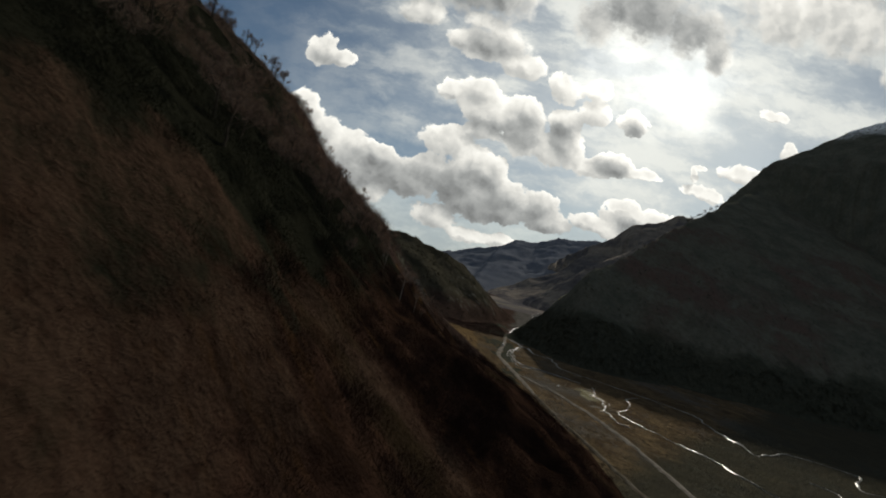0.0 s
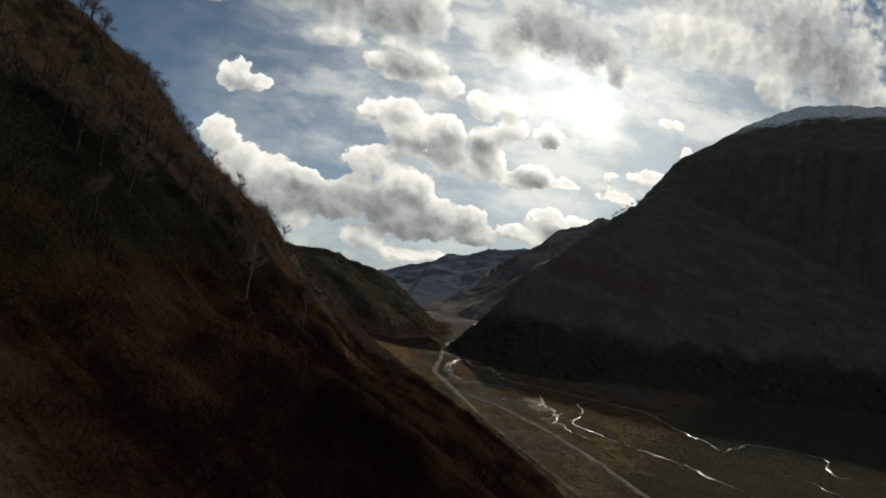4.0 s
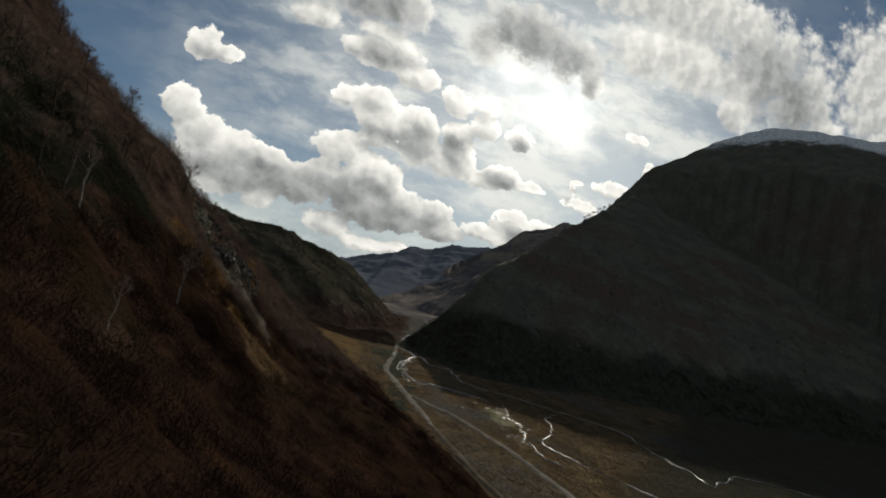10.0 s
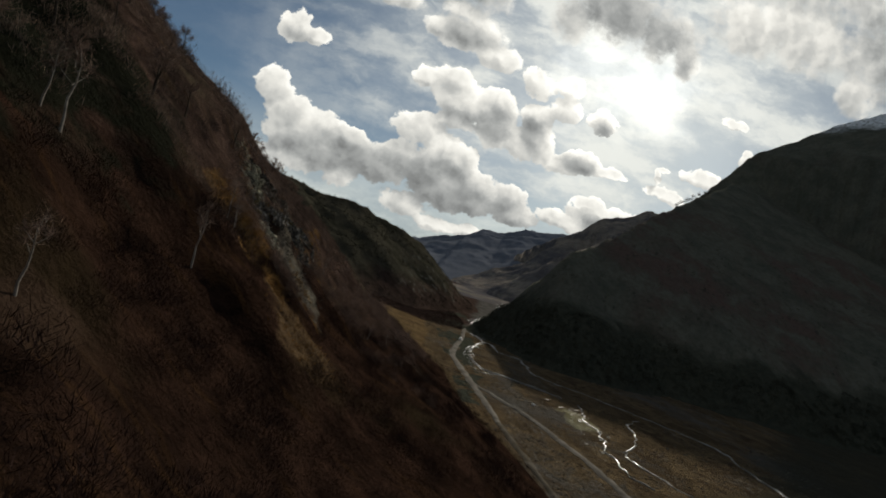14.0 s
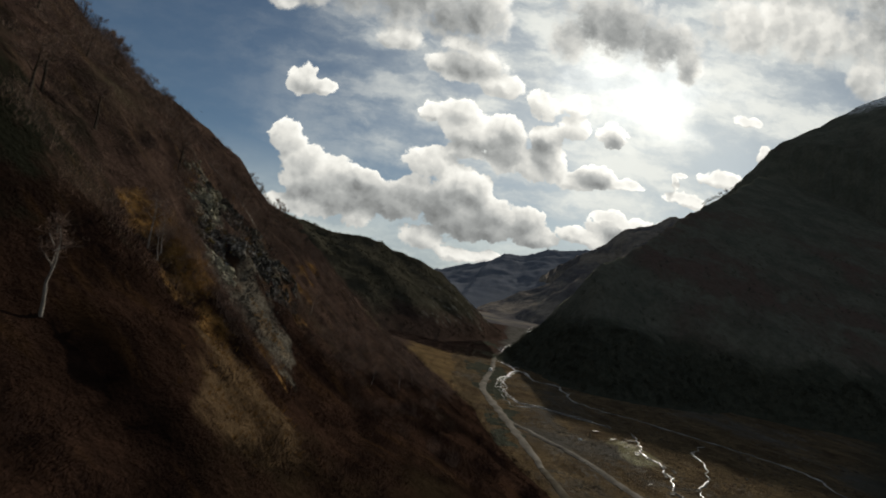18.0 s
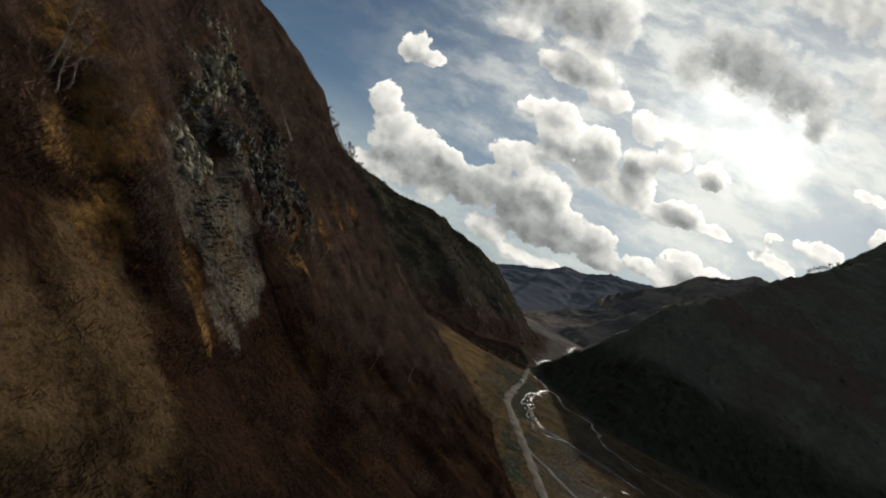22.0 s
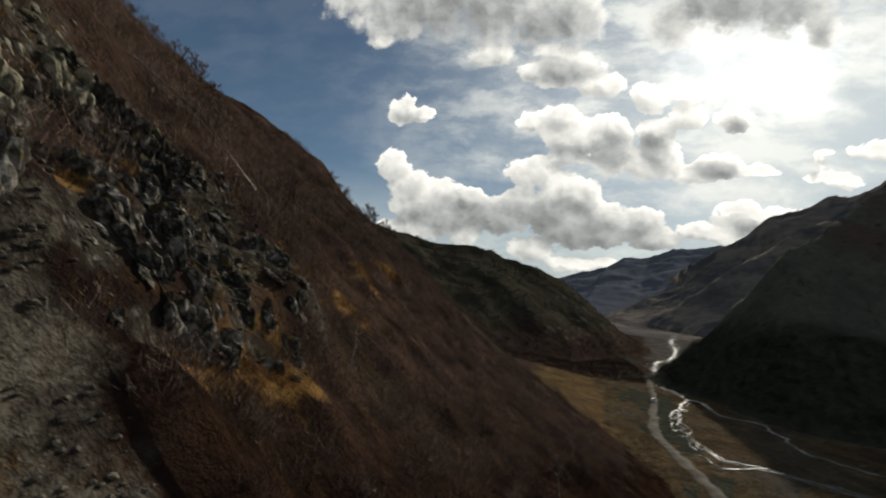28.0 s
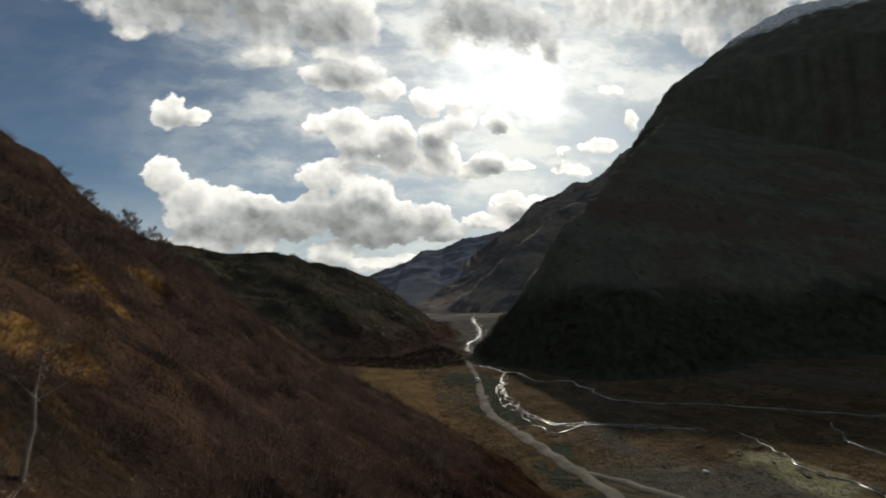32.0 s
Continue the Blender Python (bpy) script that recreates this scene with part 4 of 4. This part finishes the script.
for _ in range(1500):
    x, y = rng.uniform(26, 56), rng.uniform(60, 330)
    if near_hill_z(x, y) < 1.2 and near_hill_z(x - 7, y) > 0.8:
        (maroon if rng.uniform() < 0.4 else brown).append((x, y, max(near_hill_z(x, y), floor_z(x, y)) - 0.05, rng.uniform(0.3, 1.1), rng.uniform(0.9, 1.4)))
strew("hillside_scrub", shrubs, brown, SCRUB, "dense leafless grey-brown scrub covering the hillside", "scrub")
strew("maroon_scrub", shrubs, maroon, SCRUB_SHADED, "maroon leafless thicket, darkened for cloud shade, covering the hillside", "scrub")
strew("russet_scrub", shrubs, russet, SCRUB_RED, "russet leafless scrub covering the hillside", "scrub")
strew("mossy_scrub", shrubs, mossy, GREEN, "dark greenish thicket high on the slope", "scrub")

thickets = ([], [])
while len(thickets[0]) + len(thickets[1]) < 1900:
    x, y = rng.uniform(-70, 26), rng.uniform(160, 330)
    z = near_hill_z(x, y)
    if z > 5 and not inside(ROCKY + SCREE + ORANGE, x, y, 1.2) and (fbm(x, y, 0.10, 3, 88.0) > 0.0 or (z > 38 and rng.uniform() < 0.7)):
        thickets[int(rng.uniform() < 0.4)].append((x, y, z - 0.2, rng.uniform(1.4, 2.6) * (1.35 if z > 38 else 1.0), rng.uniform(0.9, 1.25)))
for _ in range(70):
    k = rng.uniform()
    x, y = -11 + 13 * k + rng.normal() * 0.8, 146.5 - 1.2 * k + rng.normal() * 0.9
    thickets[0].append((x, y, near_hill_z(x, y) - 0.2, rng.uniform(1.2, 2.0), rng.uniform(0.9, 1.2)))
big_bushes = [bush_shape(200, 0.0065) for _ in range(5)]
strew("brown_thicket", big_bushes, thickets[0], SCRUB, "tall rounded clumps of grey-brown leafless bushes", "scrub")
strew("dark_thicket", big_bushes, thickets[1], HEATHER, "dark tall clumps of leafless bushes", "scrub")

# low cover is coloured dark to stand for shade in the gaps between bushes
cover = [bush_shape(14, 0.03) for _ in range(5)]
dark_cover, light_cover = [], []
for _ in range(15000):
    x, y = rng.uniform(-60, 46), rng.uniform(-15, 300)
    z = near_hill_z(x, y)
    if z > 0.8 and not inside(ROCKY, x, y, 0.8) and not inside(SCREE, x, y, 0.9) and not inside(ORANGE, x, y, 0.9) and z < 40:
        (dark_cover if cloud_shade_side(x, y) else light_cover).append((x, y, z - 0.05, rng.uniform(0.3, 0.75), 1.3))
strew("dark_heath", cover, dark_cover, SCRUB_SHADED, "low maroon heath, darkened for cloud shade, between the thickets", "heath")
strew("brown_heath", cover, light_cover, HEATHER, "low brown heath, darkened for the shade between the thickets", "heath")
grass = [shrub_shape(16, 1, 0.75, 0.018) for _ in range(5)]
for x, y, a, b in ORANGE:
    for _ in range(int(a * b * 14)):
        gx, gy = x + a * rng.normal() * 0.6, y + b * rng.normal() * 0.6
        tufts.append((gx, gy, near_hill_z(gx, gy) - 0.05, rng.uniform(0.35, 0.75), 1.2))
for x, y, a, b in DULL:
    for _ in range(int(a * b * 8)):
        gx, gy = x + a * rng.normal() * 0.6, y + b * rng.normal() * 0.6
        tufts.append((gx, gy, near_hill_z(gx, gy) - 0.05, rng.uniform(0.3, 0.6), 1.2))
strew("ochre_grass", grass, tufts, TUFT, "ochre dry grass tufts on the steep slope", "grass")

# scrub and woods farther off
woods = [bush_shape(60, 0.028, 0.7) for _ in range(6)]
spots = []
while len(spots) < 5200:
    x, y = rng.uniform(-230, 92), rng.uniform(395, 660)
    z = left_far_z(x, y)
    if z > 2 and fbm(x, y, 0.03, 3, 15.0) > -0.35:
        if x > -5 and 12 < z < 48 and rng.uniform() < 0.7:
            continue
        spots.append((x, y, z - 0.3, rng.uniform(1.0, 2.3), rng.uniform(0.9, 1.4)))
strew("spur_woods", woods, spots, WOODS, "dark leafless woods on the far spur", "woods")
spots = []
while len(spots) < 4200:
    x, y = rng.uniform(70, 520), rng.uniform(150, 560)
    z = right_hill_z(x, y)
    if 1 < z < 120 and rng.uniform() < (1.0 if z < 26 + 12 * fbm(x, y, 0.02, 3, 5.0) else 0.04):
        spots.append((x, y, z - 0.3, rng.uniform(1.6, 3.2), rng.uniform(0.8, 1.2)))
strew("mountain_woods", woods[:3], spots, HEATH, "dark woods on the lower mountain side", "woods")
spots = []
while len(spots) < 1100:
    x, y = rng.uniform(-30, 46), rng.uniform(262, 470)
    if fbm(x, y, 0.06, 3, 25.0) > 0.05:
        spots.append((x, y, max(bench_z(x, y), floor_z(x, y)) - 0.1, rng.uniform(0.5, 1.3), 1.1))
strew("pasture_bushes", [bush_shape(40, 0.02) for _ in range(3)], spots, SCRUB_RED, "low russet bushes dotted over the dry pasture", "scrub")
spots = []
while len(spots) < 2600:
    x, y = rng.uniform(-40, 66), rng.uniform(398, 520)
    if x < 62 + 0.16 * (y - 400) - 3 and left_far_z(x, y) < 4:
        spots.append((x, y, max(bench_z(x, y), floor_z(x, y)) - 0.1, rng.uniform(0.8, 1.9), rng.uniform(0.9, 1.3)))
strew("apron_scrub", woods[:4], spots, material("apron_twigs", plain_look((0.050, 0.034, 0.028), (0.125, 0.086, 0.070), 0.1)), "maroon leafless scrub below the wooded spur", "scrub")
spots = []
while len(spots) < 1500:
    x, y = rng.uniform(57, 200), rng.uniform(90, 400)
    if abs(fbm(x, y * 0.4, 0.05, 3, 45.0)) < 0.10:
        spots.append((x, y, floor_z(x, y) - 0.05, rng.uniform(0.2, 0.45), 1.5))
strew("valley_scrub", cover[:3], spots, WOODS, "low dark heath along old channels of the valley floor", "scrub")


def lump(radius, seed, squash=0.7, rings=4, around=7):
    """A faceted stone as a bmesh."""
    bm = bmesh.new()
    bmesh.ops.create_icosphere(bm, subdivisions=2 if rings > 3 else 1, radius=1.0)
    for v in bm.verts:
        k = 1 + 0.45 * noise.noise(v.co * 1.3 + Vector((seed * 3.1, seed, 0))) + 0.35 * noise.noise(v.co * 3.0 + Vector((0, seed, 9)))
        v.co = Vector((v.co.x * k, v.co.y * k * 0.85, v.co.z * k * squash)) * radius
    return bm


def mesh_from(bm, name, mat, smooth=False):
    me = bpy.data.meshes.new(name)
    bm.to_mesh(me)
    bm.free()
    me.materials.append(mat)
    me.polygons.foreach_set("use_smooth", [smooth] * len(me.polygons))
    return me


def part(name, me, parent, m, label=""):
    ob = new(name, me)
    ob.parent = parent
    ob.matrix_basis = m
    return tagged(ob, label)


def crag(x0, y0, a, b, bulk, mat, label, seed, fine=0.22):
    """A jagged rock face standing out of the hillside: cracked blocks and ledges, sunk into the slope at its ragged rim."""
    ny, nx = int(2.6 * b / fine), int(2.6 * a / fine)
    out = Vector((0.62, -0.25, 0.74))
    verts = []
    for j in range(ny + 1):
        for i in range(nx + 1):
            x, y = x0 + a * (2.6 * i / nx - 1.3), y0 + b * (2.6 * j / ny - 1.3)
            x, y = x + 0.25 * fine * noise.noise(Vector((x * 3, y * 3, seed))), y + 0.25 * fine * noise.noise(Vector((x * 3, y * 3, seed + 7)))
            at = Vector((x, y, near_hill_z(x, y)))
            d = math.hypot((x - x0) / a, (y - y0) / b) + 0.55 * fbm(x, y, 0.22, 4, seed)
            h = -0.8 + 1.45 * ease(1.15, 0.85, d)
            for size, share in ((2.2, 0.7), (0.9, 0.42), (0.4, 0.2)):
                far, pts = noise.voronoi(Vector((x * 0.7 + 0.3 * at.z, y * 1.0 + 0.25 * at.z, at.z * 0.8 + seed)) / size)
                h += bulk * share * (noise.cell(pts[0] * 7.3) - 0.45) * ease(1.2, 0.8, d)
                h -= 0.35 * share * ease(0.10, 0.0, far[1] - far[0])
            h += 0.28 * fbm(x, y, 0.9, 4, seed)
            verts.append(at + out * h)
    w = nx + 1
    faces = [(j * w + i, j * w + i + 1, (j + 1) * w + i + 1, (j + 1) * w + i) for j in range(ny) for i in range(nx)]
    me = bpy.data.meshes.new("cliff")
    me.from_pydata(verts, [], faces)
    me.materials.append(mat)
    return tagged(new("cliff", me), label, "cliff", "rock cliffs on the hillside")


for (x, y, a, b), bulk, mat, label in zip(CLIFFS, (1.1, 0.9, 0.9, 0.8, 0.7, 0.7), (ROCK, ROCK, PALE_ROCK, PALE_ROCK, PALE_ROCK, ROCK), (
        "dark jagged cliff with pale streaks in the steep hillside", "dark mossy upper ledge of the cliff", "pale yellowish lichened rock ledge above the cliff",
        "pale grey lichened rock ledge at the head of the scree", "small pale rock step at the top of the scree chute", "dark broken ledge between the cliff and the scree")):
    crag(x, y, a, b, bulk, mat, label, 3.0 + 0.37 * y)

# grass and brush growing on the ledges
spots = []
while len(spots) < 240:
    x, y = rng.uniform(-20, -4), rng.uniform(155, 183)
    if fbm(x, y, 0.25, 3, 4.0) > 0.05:
        spots.append((x, y, near_hill_z(x, y) + 0.3, rng.uniform(0.4, 0.9), rng.uniform(0.8, 1.2)))
strew("ledge_brush", shrubs[:4], spots[::2], SCRUB_RED, "russet brush on the rock ledges", "scrub")
strew("ledge_grass", grass[:4], spots[1::2], TUFT, "ochre grass tufts on the rock ledges", "grass")

# loose rocks round the outcrop
rocks = [mesh_from(lump(1.0, i, 0.75), "rock", ROCK) for i in range(8)]
pale_rocks = [mesh_from(lump(1.0, i, 0.75), "rock", PALE_ROCK) for i in range(8)]
outcrops = []
for i, (x, y, a, b) in enumerate(ROCKY):
    base = new("rock_outcrop")
    base.location = (x, y, near_hill_z(x, y))
    tagged(base, ("pale lichened rock ledges breaking through the steep slope", "pale rock ledges above the grey scree chute", "small pale rock step at the head of the scree", "dark jagged rock face high in the brown hillside", "dark jagged rock face with pale streaks", "dark rock step above russet grass", "grey broken rocks among leafless scrub", "dark rock step beside the scree chute")[i], "rock outcrop", "rock outcrops on the hillside")
    for _ in range(int(a * b * 2.2)):
        dx, dy = a * rng.normal() * 0.5, b * rng.normal() * 0.5
        s = rng.uniform(0.2, 0.8) ** 1.3 * (0.7 if i < 3 else 1.0)
        z = near_hill_z(x + dx, y + dy) - base.location.z
        part("rock", (pale_rocks if i < 3 else rocks)[int(rng.integers(8))], base, pose(dx, dy, z - 0.12 * s, rng.uniform(-14, 14), rng.uniform(30, 55), rng.uniform(-25, 25)) @ Matrix.Diagonal((s * rng.uniform(0.7, 1.6), s * rng.uniform(0.5, 1.4), s * rng.uniform(0.22, 0.45), 1)))

chips = []
for i in range(4):
    bm = lump(1.0, 20 + i, 0.6, 2)
    bmesh.ops.triangulate(bm, faces=bm.faces)
    chips.append(np.array([v.co[:] for f in bm.faces for v in f.verts]))
    bm.free()
spots = []
for x, y, a, b in SCREE + ROCKY:
    for _ in range(int(a * b * 12)):
        gx, gy = x + a * rng.normal() * 0.6, y + b * rng.normal() * 0.6
        spots.append((gx, gy, near_hill_z(gx, gy), rng.uniform(0.05, 0.2), 1.0))
strew("scree", chips, spots, STONE, "loose grey scree stones in a steep chute", "scree")
spots = []
while len(spots) < 3200:
    x, y = rng.uniform(55, 190), rng.uniform(110, 410)
    if fbm(x, y * 0.4, 0.03, 3, 55.0) > 0.0:
        spots.append((x, y, floor_z(x, y), rng.uniform(0.08, 0.35), 1.0))
strew("gravel_stones", chips, spots, STONE, "scattered grey stones on gravel bars", "stones")


# ---- trees ----
def tube(points, radii, sides=6):
    """A tapered bent tube as a bmesh."""
    bm = bmesh.new()
    rings = []
    for i, (p, r) in enumerate(zip(points, radii)):
        d = (points[min(i + 1, len(points) - 1)] - points[max(i - 1, 0)]).normalized()
        a = d.orthogonal().normalized()
        b = d.cross(a)
        rings.append([bm.verts.new(p + (a * math.cos(t) + b * math.sin(t)) * r) for t in (2 * math.pi * k / sides for k in range(sides))])
    for r0, r1 in zip(rings, rings[1:]):
        for k in range(sides):
            bm.faces.new((r0[k], r0[(k + 1) % sides], r1[(k + 1) % sides], r1[k]))
    bm.faces.new(rings[-1])
    return bm


def bare_tree(name, height, bark, twig, label, limbs=7, slim=1.0, twigs=420):
    """A leafless tree: trunk, limbs and a crown of fine twigs."""
    base = new(name)
    tagged(base, label, "tree")
    bend = Vector((rng.normal() * 0.05, rng.normal() * 0.05, 0)) * height
    spine = [Vector((0, 0, height * k)) + bend * k * k + Vector((rng.normal(), rng.normal(), 0)) * 0.015 * height * (k > 0) for k in (-0.06, 0.15, 0.35, 0.55, 0.78, 1.0)]
    part("trunk", mesh_from(tube(spine, [0.026 * height * slim * f for f in (1.3, 1.0, 0.8, 0.6, 0.35, 0.08)]), "trunk", bark, True), base, Matrix())
    ends = [(spine[3], spine[5])]
    for i in range(limbs):
        k = rng.uniform(0.25, 0.85)
        at = spine[1].lerp(spine[5], k)
        a = 2.4 * i + rng.uniform(-0.4, 0.4)
        reach = height * rng.uniform(0.22, 0.38) * (1.15 - k) / 0.7 * slim
        tip = at + Vector((math.cos(a), math.sin(a), rng.uniform(0.7, 1.3))) * reach
        mid = at.lerp(tip, 0.5) - Vector((0, 0, 0.06 * reach))
        part("limb", mesh_from(tube([at, mid, tip], [0.010 * height * slim, 0.007 * height * slim, 0.002 * height], 5), "limb", bark, True), base, Matrix())
        ends.append((mid, tip))
    out = []
    for _ in range(twigs):
        a, b = ends[int(rng.integers(len(ends)))]
        s = np.array(a.lerp(b, rng.uniform(0.1, 1.0)))
        t = s + (rng.normal(size=3) * 0.07 + np.array([0, 0, 0.06])) * height
        blade(out, s, t, 0.0035 * height)
        for _ in range(2):
            u = s + (t - s) * rng.uniform(0.4, 1)
            blade(out, u, u + rng.normal(size=3) * 0.035 * height, 0.003 * height)
    me = bpy.data.meshes.new("crown")
    me.from_pydata([tuple(v) for v in out], [], [(i, i + 1, i + 2) for i in range(0, len(out), 3)])
    me.materials.append(twig)
    part("crown", me, base, Matrix())
    return base


def plant(models, spots, group, ground_at=near_hill_z):
    for i, (x, y, s) in enumerate(spots):
        src = models[i % len(models)]
        m = pose(x, y, ground_at(x, y) - 0.1, rng.uniform(-4, 4), rng.uniform(-4, 4), rng.uniform(0, 360))
        ob = src if i < len(models) else copy_thing(src, m)
        ob.matrix_basis = m
        ob.scale = (s, s, s)
        tagged(ob, group=group)


crest = [bare_tree("bare_tree", h, BARK, SCRUB, "dark leafless tree on the scrubby hillside crest") for h in (5.0, 6.0, 5.5, 4.6, 6.4)]
spots = []
while len(spots) < 300:
    x, y = rng.uniform(-78, -14), rng.choice((rng.uniform(15, 220), rng.uniform(70, 150), rng.uniform(300, 345), rng.uniform(195, 262)))
    if near_hill_z(x, y) > 40 and not inside(ROCKY + SCREE + ORANGE, x, y, 1.2):
        spots.append((x, y, rng.uniform(0.6, 1.1) * (0.8 if 178 < y < 300 else 1.0)))
plant(crest, spots, "leafless trees on the crest")
birches = [bare_tree("birch_tree", h, BIRCH, SCRUB, "slender pale-barked leafless birch on the slope", 5, 0.6, 150) for h in (7.0, 6.0)]
plant(birches, [(-14.6, 118, 1.0), (-15.8, 117, 0.9), (-6.9, 88, 0.9), (-3.2, 103, 0.7), (-5.6, 126, 0.9), (-9.1, 143, 0.7), (-9.9, 142.2, 0.8), (-8.7, 142, 0.6), (-3, 181, 0.7), (10, 180, 0.6), (14, 200, 0.6), (16, 215, 0.7), (20, 235, 0.7)], "birches on the slope")

plant([bare_tree("bare_tree", 7.0, BARK, WOODS, "dark leafless tree on the mountain's skyline")], [(254 + 5.0 * i + 3 * math.sin(i * 2.1), 542 + 5.0 * i, 0.8 + 0.25 * math.sin(i * 1.7)) for i in range(14)], "leafless trees on the mountain ridge", right_hill_z)

# ---- pools and single stones on the valley floor ----
def pool(x, y, a, b, turn):
    """A shallow puddle with a ragged shore."""
    bm = bmesh.new()
    mid = bm.verts.new((0, 0, 0))
    rim = []
    for i in range(60):
        t = 2 * math.pi * i / 60
        k = max(0.12, 0.62 + 0.75 * noise.noise(Vector((math.cos(t) * 1.8 + x, math.sin(t) * 1.8 + y, 0.3))) + 0.45 * noise.noise(Vector((math.cos(t) * 5.0 + x, math.sin(t) * 5.0 + y, 2.3))))
        rim.append(bm.verts.new((a * k * math.cos(t), b * k * math.sin(t), 0)))
    for i in range(60):
        bm.faces.new((mid, rim[i], rim[(i + 1) % 60]))
    ob = new("water_pool", mesh_from(bm, "water_pool", POOL, True))
    ob.matrix_basis = pose(x, y, floor_z(x, y) + 0.30, 0, 0, turn)
    return tagged(ob, "shallow glinting puddle on wet gravel", "puddle", kind="structure")


shallows = [(83, 238, 2.6, 0.8, 65), (86.5, 229, 3.2, 1.0, 60), (80, 249, 2.2, 0.7, 40), (83.5, 221, 2.8, 0.8, 70), (88, 214, 2.2, 0.6, 50), (77, 256, 2.0, 0.7, 30), (87, 252, 2.4, 0.8, 20), (82, 243, 1.6, 0.5, 60), (85, 236, 2.0, 0.6, 70), (88, 226, 1.8, 0.6, 60), (79, 209, 2.2, 0.7, 55), (76, 213, 1.8, 0.5, 50), (100, 250, 2, 0.4, 10)]
for _ in range(30):
    k = rng.uniform()
    shallows.append((80 + 6 * k + rng.normal() * 2.6, 208 + 45 * k + rng.normal() * 3, rng.uniform(0.4, 1.3), rng.uniform(0.12, 0.32), rng.uniform(30, 90)))
for x, y, a, b, turn in shallows:
    pool(x, y, a, b, turn)
CHALK = material("chalk_stone", plain_look((0.6, 0.6, 0.58), (0.8, 0.8, 0.78), 1.5))
for i, (x, y, s) in enumerate(((68, 243, 0.6), (74, 252, 0.35), (73, 249, 0.3), (95, 300, 0.5), (110, 230, 0.4), (62, 330, 0.4))):
    ob = new("boulder", mesh_from(lump(s, 40 + i, 0.7), "boulder", CHALK if i == 0 else STONE))
    ob.location = (x, y, floor_z(x, y) + 0.25 * s)
    tagged(ob, "chalk-white boulder beside the gravel track" if i == 0 else "small grey boulder on the valley floor", "boulder", "boulders on the valley floor")

# fallen trunk above the rock face
log = new("fallen_trunk", mesh_from(tube([Vector((-24.5, 178, near_hill_z(-24.5, 178) + 0.5)), Vector((-21.5, 183, near_hill_z(-21.5, 183) + 0.9)), Vector((-18, 188, near_hill_z(-18, 188) + 0.5))], [0.07, 0.11, 0.14], 8), "fallen_trunk", BIRCH, True))
tagged(log, "pale fallen tree trunk lying across the scrub", "log")


# small white vehicle pulled up at the road's edge
def box(w, l, h, bevel, top=1.0):
    """A bevelled block standing on z = 0, narrowed toward its top."""
    bm = bmesh.new()
    bmesh.ops.create_cube(bm, size=1.0)
    for v in bm.verts:
        k = top if v.co.z > 0 else 1.0
        v.co = Vector((v.co.x * w * k, v.co.y * l * k, (v.co.z + 0.5) * h))
    bmesh.ops.bevel(bm, geom=list(bm.edges), offset=bevel, segments=2, affect="EDGES")
    return bm


def paint(color, rough, coat=0.5):
    def build(n, bsdf, p):
        put(n, bsdf, "Base Color", n.mix(n.ramp(n.noise(p, 4.0, 4.0), 0.4, 0.7), color, tuple(c * 0.8 for c in color)))
        bsdf.inputs["Roughness"].default_value = rough
        bsdf.inputs["Specular IOR Level"].default_value = coat
    return build


WHITE, GLASS, TYRE = material("white_paint", paint((0.75, 0.75, 0.73), 0.35)), material("dark_window", paint((0.02, 0.022, 0.025), 0.08)), material("tyre_rubber", paint((0.02, 0.02, 0.02), 0.9, 0.1))
car = new("car")
tagged(car, "small white car parked at the edge of the gravel road", "car")
part("body", mesh_from(box(1.7, 3.9, 0.62, 0.10, 0.96), "body", WHITE, True), car, pose(0, 0, 0.30))
cabin = part("cabin", mesh_from(box(1.52, 2.3, 0.60, 0.10, 0.82), "cabin", WHITE, True), car, pose(0, -0.2, 0.90))
for x in (-1, 1):
    part("side_window", mesh_from(box(0.02, 1.7, 0.34, 0.006), "side_window", GLASS), cabin, pose(0.71 * x, 0, 0.10, 0, -13 * x, 0), "dark side window")
    for y in (-1.25, 1.25):
        bm = bmesh.new()
        bmesh.ops.create_cone(bm, cap_ends=True, segments=20, radius1=0.31, radius2=0.31, depth=0.2)
        part("wheel", mesh_from(bm, "wheel", TYRE), car, pose(0.76 * x, y, 0.31, 0, 90, 0), "black wheel")
for y in (-1, 1):
    part("windscreen", mesh_from(box(1.25, 0.02, 0.36, 0.006), "windscreen", GLASS), cabin, pose(0, 1.08 * y, 0.10, 11 * y, 0, 0), "dark windscreen")
car.matrix_basis = pose(53.2, 352, floor_z(53.2, 352) + 0.42, 0, 0, -10)
